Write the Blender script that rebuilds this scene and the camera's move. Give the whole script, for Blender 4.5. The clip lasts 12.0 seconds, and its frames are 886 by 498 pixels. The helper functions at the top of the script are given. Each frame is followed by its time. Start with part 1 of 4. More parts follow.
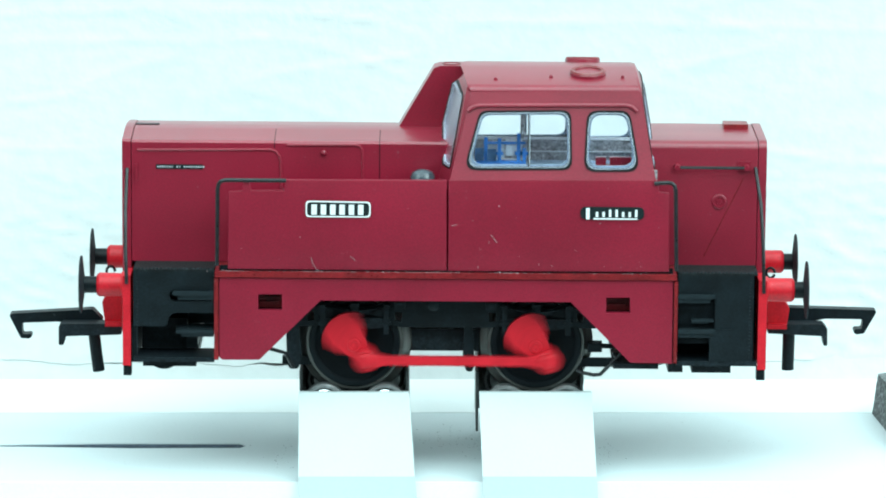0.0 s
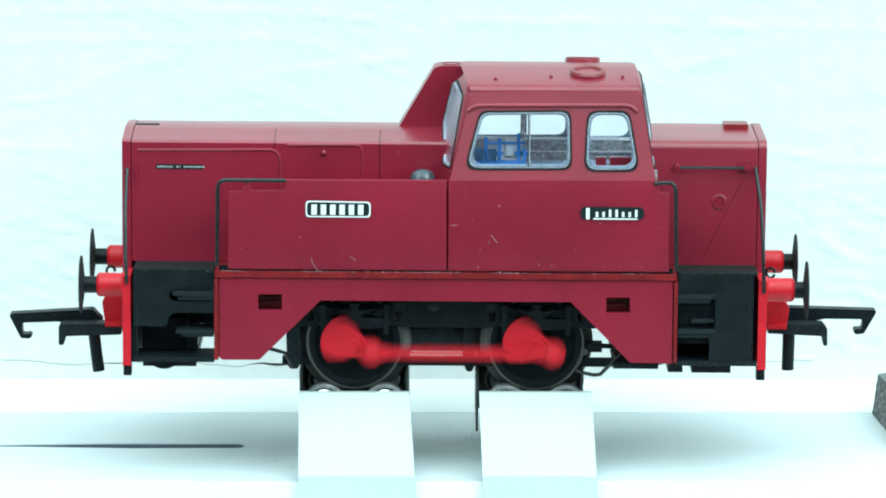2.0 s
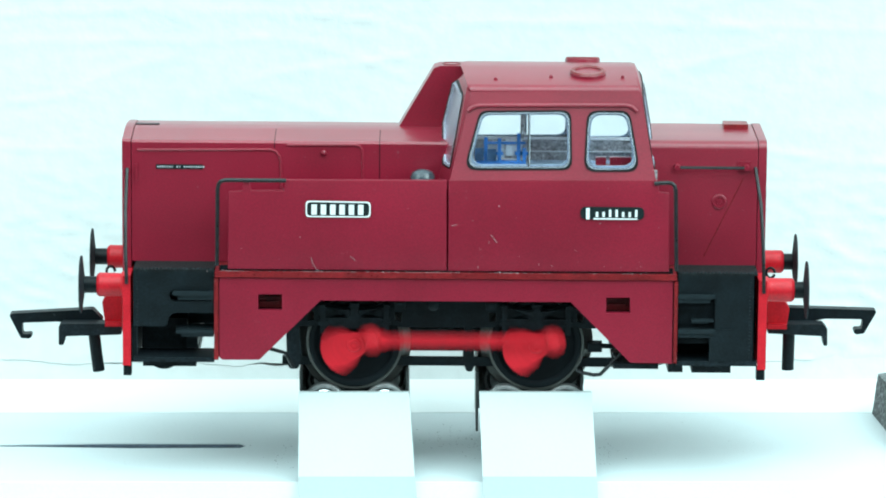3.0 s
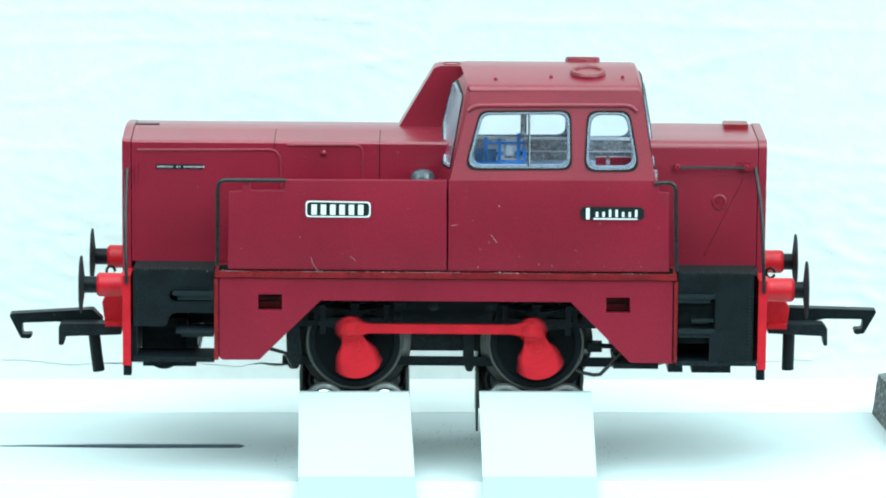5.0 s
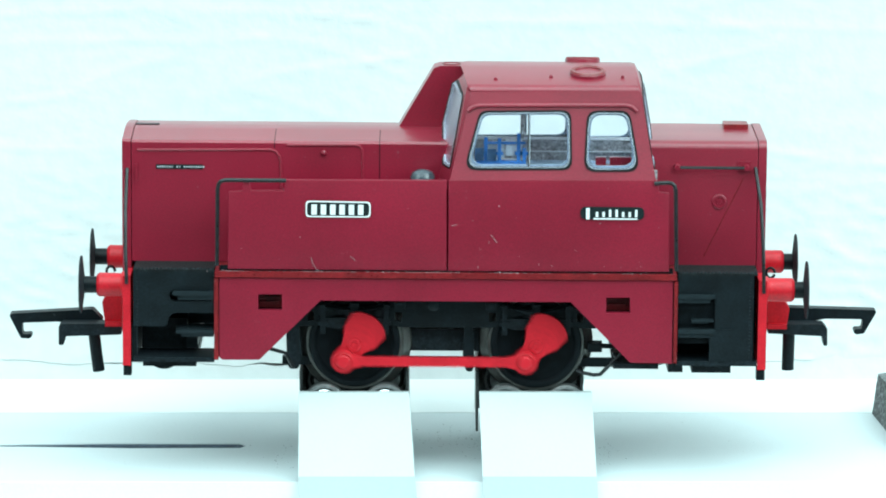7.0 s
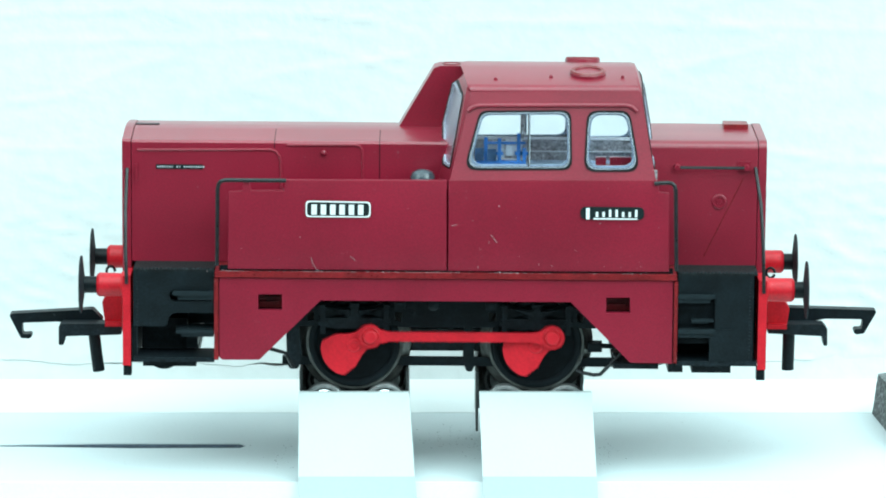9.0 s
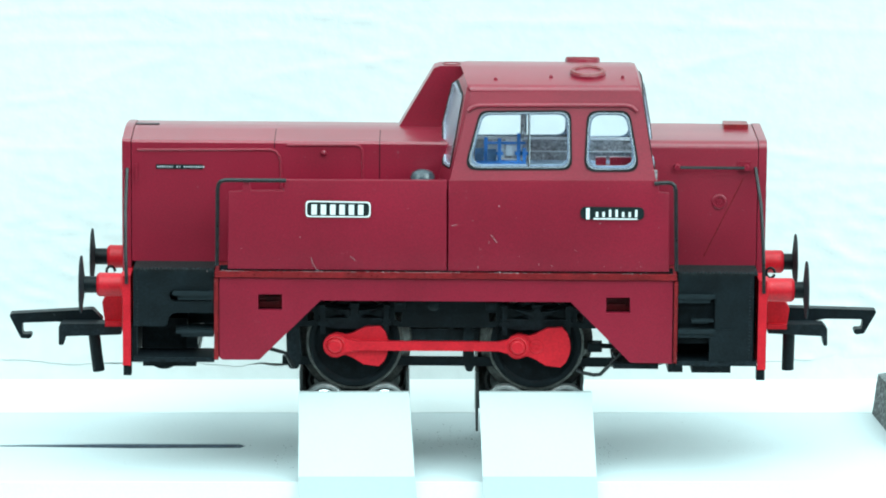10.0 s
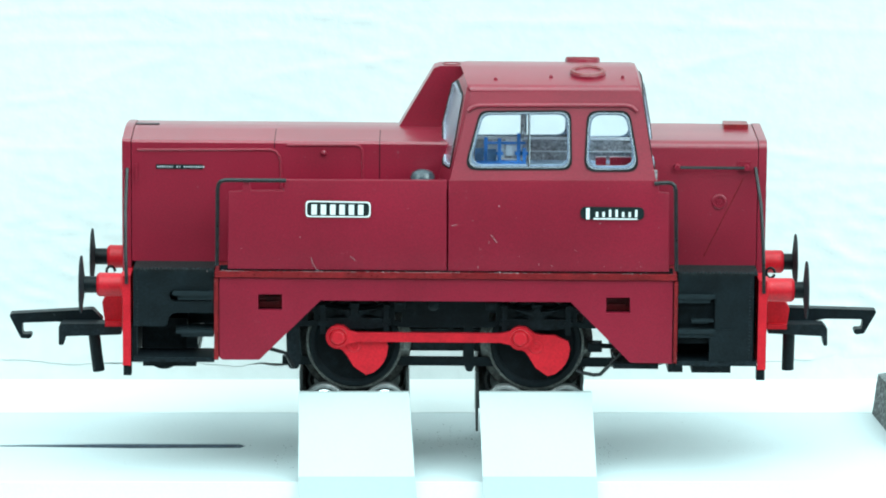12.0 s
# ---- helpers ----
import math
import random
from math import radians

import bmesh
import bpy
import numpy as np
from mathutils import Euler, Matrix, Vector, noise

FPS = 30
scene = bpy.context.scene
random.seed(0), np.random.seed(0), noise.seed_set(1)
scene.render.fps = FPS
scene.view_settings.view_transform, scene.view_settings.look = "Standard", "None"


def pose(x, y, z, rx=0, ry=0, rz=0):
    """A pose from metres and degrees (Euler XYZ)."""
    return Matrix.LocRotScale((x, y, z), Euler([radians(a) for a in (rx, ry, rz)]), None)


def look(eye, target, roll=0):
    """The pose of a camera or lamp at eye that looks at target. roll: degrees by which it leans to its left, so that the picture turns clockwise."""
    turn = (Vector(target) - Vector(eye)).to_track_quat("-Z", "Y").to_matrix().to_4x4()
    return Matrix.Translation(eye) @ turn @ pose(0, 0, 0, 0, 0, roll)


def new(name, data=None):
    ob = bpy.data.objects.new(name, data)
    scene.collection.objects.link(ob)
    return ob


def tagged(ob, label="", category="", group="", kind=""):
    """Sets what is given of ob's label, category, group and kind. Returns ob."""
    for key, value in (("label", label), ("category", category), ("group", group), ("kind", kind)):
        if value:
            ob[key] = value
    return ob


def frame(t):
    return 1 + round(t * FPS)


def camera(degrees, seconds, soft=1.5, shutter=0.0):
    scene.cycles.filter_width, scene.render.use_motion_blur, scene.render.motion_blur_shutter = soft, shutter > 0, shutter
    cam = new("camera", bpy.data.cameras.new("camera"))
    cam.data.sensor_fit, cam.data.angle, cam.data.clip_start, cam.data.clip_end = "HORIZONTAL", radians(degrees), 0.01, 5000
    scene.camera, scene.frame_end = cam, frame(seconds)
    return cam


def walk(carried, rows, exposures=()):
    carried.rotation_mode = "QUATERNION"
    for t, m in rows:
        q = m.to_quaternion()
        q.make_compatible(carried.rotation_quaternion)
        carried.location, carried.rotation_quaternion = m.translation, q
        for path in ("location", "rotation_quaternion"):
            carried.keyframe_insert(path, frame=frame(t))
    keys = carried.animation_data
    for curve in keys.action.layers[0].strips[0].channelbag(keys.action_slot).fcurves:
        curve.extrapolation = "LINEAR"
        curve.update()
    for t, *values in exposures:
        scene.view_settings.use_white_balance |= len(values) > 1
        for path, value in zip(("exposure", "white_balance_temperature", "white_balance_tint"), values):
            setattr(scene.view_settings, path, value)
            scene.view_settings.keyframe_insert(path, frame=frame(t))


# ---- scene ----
# A small red model shunting locomotive runs on a roller stand before a white wall.
# Lengths inside the mesh code are millimetres; MM turns them into metres.
MM = 0.001

# ---- camera ----
cam = camera(11.125, 12.0, soft=1.9, shutter=0.65)
EYE, AIM = (0, -0.69937, 0.16730), (0, -0.012, 0.03494)
walk(cam, [(0.0, look(EYE, AIM)), (12.0, look(EYE, AIM))], exposures=[(0.0, 0.0), (12.0, 0.0)])

# ---- light ----
world = bpy.data.worlds.new("room_air")
world.use_nodes = True
world.node_tree.nodes["Background"].inputs[0].default_value = (0.7, 0.97, 1.0, 1)
world.node_tree.nodes["Background"].inputs[1].default_value = 0.1
scene.world = world


def area_lamp(name, eye, target, sx, sy, watts, colour):
    data = bpy.data.lights.new(name, "AREA")
    data.shape, data.size, data.size_y, data.energy, data.color = "RECTANGLE", sx, sy, watts, colour
    ob = new(name, data)
    ob.matrix_world = look(eye, target)
    return ob


LAMP_TINT = (0.735, 0.985, 1.0)
area_lamp("ceiling_lamp", (0.10, -0.27, 0.735), (0.0, -0.03, 0.02), 1.5, 0.60, 13.2, LAMP_TINT)
# two photo lamps in front of the stand, the stronger one beyond the rear bonnet
area_lamp("photo_lamp", (0.58, -0.52, 0.42), (0.0, 0.0, 0.03), 0.55, 0.45, 4.8, LAMP_TINT)
area_lamp("photo_lamp", (-0.58, -0.52, 0.40), (0.0, 0.0, 0.03), 0.55, 0.45, 2.2, LAMP_TINT)
# unseen fill light added behind the camera to brighten the cab and sides
area_lamp("front_fill_light", (0.05, -1.17, 0.62), (0.0, 0.0, 0.04), 1.0, 0.60, 5.1, LAMP_TINT)


# ---- materials ----
def shader(name, colour, rough=0.5, metal=0.0, vary=0.15, scale=300.0, bump=0.0, bump_scale=2500.0, specks=0.0,
           speck_colour=(0.6, 0.45, 0.45), coat=0.0, spec=0.35):
    """Principled material with broad tone drift, fine relief and dust specks."""
    m = bpy.data.materials.new(name)
    m.use_nodes = True
    nt = m.node_tree
    b = nt.nodes["Principled BSDF"]
    co = nt.nodes.new("ShaderNodeTexCoord")
    n1 = nt.nodes.new("ShaderNodeTexNoise")
    n1.inputs["Scale"].default_value, n1.inputs["Detail"].default_value = scale, 6.0
    nt.links.new(co.outputs["Object"], n1.inputs["Vector"])
    ramp = nt.nodes.new("ShaderNodeValToRGB")
    lo, hi = [c * (1 - vary) for c in colour], [min(1.0, c * (1 + vary)) for c in colour]
    ramp.color_ramp.elements[0].position, ramp.color_ramp.elements[1].position = 0.3, 0.7
    ramp.color_ramp.elements[0].color, ramp.color_ramp.elements[1].color = (*lo, 1), (*hi, 1)
    nt.links.new(n1.outputs["Fac"], ramp.inputs["Fac"])
    last = ramp.outputs["Color"]
    n2 = nt.nodes.new("ShaderNodeTexNoise")
    n2.inputs["Scale"].default_value, n2.inputs["Detail"].default_value = bump_scale, 4.0
    nt.links.new(co.outputs["Object"], n2.inputs["Vector"])
    grain = nt.nodes.new("ShaderNodeMapRange")
    grain.inputs["From Min"].default_value, grain.inputs["From Max"].default_value = 0.3, 0.7
    grain.inputs["To Min"].default_value, grain.inputs["To Max"].default_value = 1 - vary, 1 + vary
    nt.links.new(n2.outputs["Fac"], grain.inputs["Value"])
    scaled = nt.nodes.new("ShaderNodeVectorMath")
    scaled.operation = "SCALE"
    nt.links.new(last, scaled.inputs[0])
    nt.links.new(grain.outputs["Result"], scaled.inputs["Scale"])
    last = scaled.outputs["Vector"]
    if specks:
        n3 = nt.nodes.new("ShaderNodeTexNoise")
        n3.inputs["Scale"].default_value, n3.inputs["Detail"].default_value = 1300.0, 3.0
        nt.links.new(co.outputs["Object"], n3.inputs["Vector"])
        cut = nt.nodes.new("ShaderNodeMapRange")
        cut.inputs["From Min"].default_value, cut.inputs["From Max"].default_value = 0.70 - 0.05 * specks, 0.80 - 0.05 * specks
        nt.links.new(n3.outputs["Fac"], cut.inputs["Value"])
        mix = nt.nodes.new("ShaderNodeMix")
        mix.data_type = "RGBA"
        nt.links.new(cut.outputs["Result"], mix.inputs["Factor"])
        nt.links.new(last, mix.inputs["A"])
        mix.inputs["B"].default_value = (*speck_colour, 1)
        last = mix.outputs["Result"]
    nt.links.new(last, b.inputs["Base Color"])
    rr = nt.nodes.new("ShaderNodeMapRange")
    rr.inputs["To Min"].default_value, rr.inputs["To Max"].default_value = max(0.02, rough - 0.08), min(1.0, rough + 0.08)
    nt.links.new(n2.outputs["Fac"], rr.inputs["Value"])
    nt.links.new(rr.outputs["Result"], b.inputs["Roughness"])
    b.inputs["Metallic"].default_value = metal
    b.inputs["Specular IOR Level"].default_value = spec
    b.inputs["Coat Weight"].default_value, b.inputs["Coat Roughness"].default_value = coat, 0.36
    if bump > 0:
        bp = nt.nodes.new("ShaderNodeBump")
        bp.inputs["Strength"].default_value, bp.inputs["Distance"].default_value = bump, 0.0002
        nt.links.new(n2.outputs["Fac"], bp.inputs["Height"])
        nt.links.new(bp.outputs["Normal"], b.inputs["Normal"])
    return m


def glass_shader(name, tint, rough=0.05):
    m = bpy.data.materials.new(name)
    m.use_nodes = True
    b = m.node_tree.nodes["Principled BSDF"]
    b.inputs["Base Color"].default_value = (*tint, 1)
    b.inputs["Transmission Weight"].default_value = 1.0
    b.inputs["Roughness"].default_value, b.inputs["IOR"].default_value = rough, 1.2
    return m


PAINT = shader("maroon_paint", (0.242, 0.0066, 0.0245), 0.34, vary=0.14, scale=60, bump=0.05, bump_scale=3800, specks=-0.3, speck_colour=(0.26, 0.08, 0.10), spec=0.42, coat=0.6)
PAINT_EDGE = shader("rust_red_paint", (0.19, 0.010, 0.0135), 0.3, vary=0.25, scale=400, bump=0.1, spec=0.6, specks=0.1, speck_colour=(0.45, 0.35, 0.33))
SIGNAL = shader("signal_red_paint", (0.58, 0.0125, 0.024), 0.38, vary=0.12, scale=300, bump=0.05, specks=-0.1, speck_colour=(0.8, 0.16, 0.17))
BLACK = shader("black_plastic", (0.0042, 0.0075, 0.0098), 0.42, vary=0.3, scale=500, bump=0.2, specks=-0.1, speck_colour=(0.06, 0.08, 0.08), spec=0.2)
BLACK_ROUGH = shader("dusty_black_plastic", (0.008, 0.011, 0.012), 0.65, vary=0.6, scale=1800, bump=0.5, bump_scale=3000, specks=0.5, speck_colour=(0.06, 0.075, 0.075), spec=0.2)
WIRE = shader("black_wire", (0.011, 0.012, 0.014), 0.3, vary=0.6, scale=900, spec=0.4)
TYRE = shader("dull_tyre_steel", (0.14, 0.142, 0.135), 0.40, metal=0.8, vary=0.4, scale=500, bump=0.15)
STEEL_DARK = shader("blackened_steel", (0.05, 0.055, 0.055), 0.4, metal=0.6, vary=0.3, scale=700, bump=0.1)
BRIGHT = shader("polished_steel", (0.75, 0.76, 0.76), 0.15, metal=1.0, vary=0.08)
CHROME = shader("silver_trim", (0.46, 0.49, 0.56), 0.22, metal=1.0, vary=0.08)
RUBBER = shader("black_rubber", (0.007, 0.007, 0.009), 0.5, vary=0.2, spec=0.2)
GLASS = glass_shader("clear_plastic", (0.93, 0.96, 1.0))
CRAZED = glass_shader("crazed_plastic", (0.86, 0.86, 0.94), 0.45)
DUST = shader("grey_dust", (0.42, 0.30, 0.31), 0.9, vary=0.4, scale=3000)
BLACK_DETAIL = shader("grey_black_plastic", (0.0075, 0.012, 0.0155), 0.42, vary=0.5, scale=900, bump=0.25, spec=0.25)
GLAZING = shader("pale_blue_glazing", (0.17, 0.22, 0.31), 0.25, vary=0.15, scale=600, spec=0.6)
BLACK_SHEET = shader("matt_black_sheet", (0.0045, 0.0083, 0.0108), 0.5, vary=0.35, scale=260, bump=0.25, bump_scale=2600, specks=0.0, speck_colour=(0.05, 0.06, 0.06), spec=0.2)
DOME = shader("glossy_dark_grey", (0.05, 0.065, 0.08), 0.2, vary=0.2, scale=700, spec=0.8)
# darker black with the recess shade put into its colour, for inner parts
CHASSIS = shader("shaded_black_plastic", (0.0026, 0.0045, 0.006), 0.5, vary=0.5, scale=700, bump=0.2, spec=0.12)
HEAD = shader("matt_blackened_metal", (0.018, 0.025, 0.03), 0.7, vary=0.4, scale=900, bump=0.2, spec=0.15)
BEARING = shader("bearing_steel", (0.33, 0.345, 0.345), 0.3, metal=0.6, vary=0.15, scale=900)
PLATE = shader("dull_grey_plate", (0.20, 0.215, 0.215), 0.5, metal=0.2, vary=0.3, scale=500)
PANE_EDGE = shader("pale_lilac_plastic", (0.30, 0.30, 0.36), 0.35, vary=0.3, scale=900, specks=0.4, speck_colour=(0.75, 0.75, 0.8))
# lighter than the other blacks: the treads' highlights are in the base colour
TREAD = shader("highlit_black_plastic", (0.016, 0.023, 0.027), 0.22, vary=0.1, scale=900, bump=0.05, spec=0.4)
CAB_BLUE = shader("pale_blue_plastic", (0.45, 0.58, 0.74), 0.45, vary=0.12, scale=500)
DEEP_BLUE = shader("deep_blue_plastic", (0.03, 0.07, 0.14), 0.4, vary=0.3, scale=900)
BLUE = shader("blue_plastic", (0.035, 0.17, 0.48), 0.4, vary=0.15)
GREY = shader("pale_grey_plastic", (0.80, 0.82, 0.84), 0.5, vary=0.08)
DARK_GREY = shader("dark_grey_plastic", (0.36, 0.36, 0.38), 0.5, vary=0.4, scale=1500, specks=1.0, speck_colour=(0.78, 0.8, 0.82))
SIGN_BLACK = shader("sign_black", (0.008, 0.016, 0.018), 0.4, vary=0.1)
SIGN_WHITE = shader("sign_white", (0.80, 0.82, 0.82), 0.5, vary=0.04)
WHITE_PLASTIC = shader("white_plastic", (0.53, 0.585, 0.59), 0.4, vary=0.02, scale=80, bump=0.05)
LEDGE = shader("ledge_gloss", (0.82, 0.85, 0.85), 0.35, vary=0.02, scale=40, bump=0.03)
BOARD = shader("white_board", (0.62, 0.675, 0.69), 0.5, vary=0.03, scale=40, bump=0.1, specks=0.02, speck_colour=(0.35, 0.35, 0.35))
GRIME = shader("grey_grime", (0.28, 0.31, 0.32), 0.9, vary=0.3)
GROOVE = shader("groove_shade_navy", (0.05, 0.075, 0.11), 0.85, vary=0.5, scale=900, bump=0.3)
PLASTER = shader("white_plaster", (0.705, 0.72, 0.715), 0.7, vary=0.03, scale=30, bump=0.8, bump_scale=330)
FOAM = shader("grey_foam", (0.16, 0.17, 0.17), 0.9, vary=0.7, scale=1500, bump=1.0, bump_scale=1800)
ROOM = shader("room_paint", (0.70, 0.76, 0.77), 0.8, vary=0.03, scale=3)
# for the unseen south wall, darkened to keep reflections on the paint dim
DARK_WALL = shader("dark_unseen_wall", (0.14, 0.15, 0.155), 0.9, vary=0.15, scale=6)
CARPET = shader("room_floor_wood", (0.30, 0.24, 0.18), 0.7, vary=0.2, scale=12)


# ---- mesh helpers ----
def empty(name, m=None):
    ob = new(name)
    ob.empty_display_size = 0.01
    if m is not None:
        ob.matrix_world = m
    return ob


def bevelled(bm, width):
    edges = [e for e in bm.edges if len(e.link_faces) == 2 and e.calc_face_angle(0) > 0.5]
    bmesh.ops.bevel(bm, geom=edges, offset=width, segments=2, profile=0.6, affect="EDGES", clamp_overlap=True)


def part(name, bm, material, parent=None, label="", bevel=0.0, at=None):
    """Links a bmesh, given in millimetres, as one mesh object under its parent."""
    if bevel:
        bevelled(bm, bevel)
    bmesh.ops.recalc_face_normals(bm, faces=bm.faces[:])
    me = bpy.data.meshes.new(name)
    bm.transform(Matrix.Scale(MM, 4))
    bm.to_mesh(me)
    bm.free()
    for p in me.polygons:
        p.use_smooth = True
    me.set_sharp_from_angle(angle=radians(32))
    me.materials.append(material)
    ob = new(name, me)
    if parent is not None:
        ob.parent = parent
    if at is not None:
        ob.location = Vector(at) * MM
    if label:
        ob["label"] = label
    return ob


def box(bm, x0, x1, y0, y1, z0, z1):
    v = [bm.verts.new((x, y, z)) for x in (x0, x1) for y in (y0, y1) for z in (z0, z1)]
    for q in ((0, 1, 3, 2), (4, 6, 7, 5), (0, 4, 5, 1), (2, 3, 7, 6), (0, 2, 6, 4), (1, 5, 7, 3)):
        bm.faces.new([v[i] for i in q])
    return bm


def loft(bm, loops, closed=True):
    """Skins equal loops of points and caps both ends."""
    rings = [[bm.verts.new(p) for p in lp] for lp in loops]
    n = len(rings[0])
    for a, b in zip(rings, rings[1:]):
        for i in range(n):
            j = (i + 1) % n
            bm.faces.new((a[i], a[j], b[j], b[i]))
    if closed:
        bm.faces.new(rings[0])
        bm.faces.new(rings[-1][::-1])
    return bm


def prism(bm, pts, y0, y1):
    """Extrudes an outline of (x, z) along y."""
    return loft(bm, [[(x, y0, z) for x, z in pts], [(x, y1, z) for x, z in pts]])


def prism_x(bm, pts, x0, x1):
    """Extrudes an outline of (y, z) along x."""
    return loft(bm, [[(x0, y, z) for y, z in pts], [(x1, y, z) for y, z in pts]])


def rounded(pts, r, n=4):
    out = []
    k = len(pts)
    for i in range(k):
        p, a, b = Vector(pts[i]), Vector(pts[i - 1]), Vector(pts[(i + 1) % k])
        d1, d2 = (a - p).normalized(), (b - p).normalized()
        half = d1.angle(d2) / 2
        cut = min(r / math.tan(half), 0.45 * (a - p).length, 0.45 * (b - p).length)
        s, e = p + d1 * cut, p + d2 * cut
        for j in range(n + 1):
            t = j / n
            out.append(tuple((1 - t) ** 2 * s + 2 * t * (1 - t) * p + t * t * e))
    return out


def inset(pts, d):
    """Moves the edges of a convex outline inward by d."""
    k = len(pts)
    c = sum((Vector(p) for p in pts), Vector((0, 0))) / k
    lines = []
    for i in range(k):
        a, b = Vector(pts[i]), Vector(pts[(i + 1) % k])
        nrm = Vector((-(b - a).y, (b - a).x)).normalized()
        if nrm.dot(c - a) < 0:
            nrm = -nrm
        lines.append((a + nrm * d, b - a))
    out = []
    for i in range(k):
        p, u = lines[i - 1]
        q, w = lines[i]
        den = u.x * w.y - u.y * w.x
        t = ((q - p).x * w.y - (q - p).y * w.x) / den
        out.append(tuple(p + u * t))
    return out


def ring(bm, outer, inner, y0, y1):
    """A closed band between two outlines of as many points."""
    n = len(outer)
    v = [[bm.verts.new((x, y, z)) for x, z in lp] for lp, y in ((outer, y0), (inner, y0), (inner, y1), (outer, y1))]
    for a in range(4):
        for i in range(n):
            j = (i + 1) % n
            bm.faces.new((v[a][i], v[a][j], v[(a + 1) % 4][j], v[(a + 1) % 4][i]))
    return bm


def plate(bm, outline, holes, y0, y1):
    """A flat plate of (x, z) outline with holes through it."""
    edges = []
    for lp in [outline] + holes:
        vs = [bm.verts.new((x, y0, z)) for x, z in lp]
        edges += [bm.edges.new((vs[i], vs[(i + 1) % len(vs)])) for i in range(len(vs))]
    faces = [g for g in bmesh.ops.triangle_fill(bm, use_beauty=True, use_dissolve=False, edges=edges)["geom"] if isinstance(g, bmesh.types.BMFace)]
    res = bmesh.ops.extrude_face_region(bm, geom=faces, use_keep_orig=True)
    for g in res["geom"]:
        if isinstance(g, bmesh.types.BMVert):
            g.co.y = y1
    return bm


def cyl(bm, a, b, r, r2=None, n=24):
    a, b = Vector(a), Vector(b)
    r2 = r if r2 is None else r2
    q = (b - a).to_track_quat("Z", "Y")
    lp = []
    for p, rad in ((a, r), (b, r2)):
        lp.append([p + q @ Vector((rad * math.cos(2 * math.pi * i / n), rad * math.sin(2 * math.pi * i / n), 0)) for i in range(n)])
    return loft(bm, lp)


def turned(bm, axis_pts, n=32, origin=(0, 0, 0), axis="y", bored=False):
    """A lathe shape: (station, radius) pairs along an axis; a bored one closes on itself round its hole."""
    if bored:
        axis_pts = axis_pts + axis_pts[:1]
    lp = []
    for s, r in axis_pts:
        row = []
        for i in range(n):
            c, d = r * math.cos(2 * math.pi * i / n), r * math.sin(2 * math.pi * i / n)
            p = {"y": (c, s, d), "x": (s, c, d), "z": (c, d, s)}[axis]
            row.append(Vector(p) + Vector(origin))
        lp.append(row)
    loft(bm, lp, not bored)
    if bored:
        bmesh.ops.remove_doubles(bm, verts=bm.verts[:], dist=1e-5)
    return bm


def wire(bm, pts, r, n=8):
    """A round wire along a path."""
    pts = [Vector(p) for p in pts]
    lp = []
    for i, p in enumerate(pts):
        d = (pts[min(i + 1, len(pts) - 1)] - pts[max(i - 1, 0)]).normalized()
        side = d.cross(Vector((0.11, 1, 0.07))).normalized()
        other = d.cross(side)
        lp.append([p + side * r * math.cos(2 * math.pi * k / n) + other * r * math.sin(2 * math.pi * k / n) for k in range(n)])
    return loft(bm, lp)


def shear(bm, fn):
    for v in bm.verts:
        v.co = Vector(fn(*v.co))
    return bm


def B():
    return bmesh.new()


# ---- the place ----
BOARD_FRONT, BOARD_BACK, WALL_Y = -20.0, 27.6, 53.5
TABLE_Z = -14.0
RIDGE_Z = (61.4, 58.1)


def plaster_foot(x):
    """Height of the uneven lower edge of the plaster."""
    rise = max(0.0, min(1.0, (x - 54) / 15))
    return (2.9 + 0.5 * noise.noise(Vector((x * 0.07, 3.1, 0))) + 0.45 * noise.noise(Vector((x * 0.22, 7.7, 0))) + 0.12 * noise.noise(Vector((x * 0.9, 2.7, 0)))
            + 0.55 * max(0.0, min(1.0, (-62 - x) / 8)) + 2.3 * rise * rise * (3 - 2 * rise))


def trowel_ridge(x, z):
    """Two long raised lines that the trowel left high on the wall."""
    wob = 0.5 * noise.noise(Vector((x * 0.08, 0.4, 6.0)))
    za = RIDGE_Z[0] - 0.026 * max(0.0, x - 3) + wob
    zb = RIDGE_Z[1] - 0.012 * max(0.0, -x - 30) - 0.022 * max(0.0, x + 30) ** 1.8 + wob
    out = 0.0
    if x > 0:
        out += 0.18 * min(1.0, x / 8) * math.exp(-((z - za) / 0.7) ** 2)
    if x < -6:
        out += 0.16 * math.exp(-((z - zb) / 0.7) ** 2)
    return out


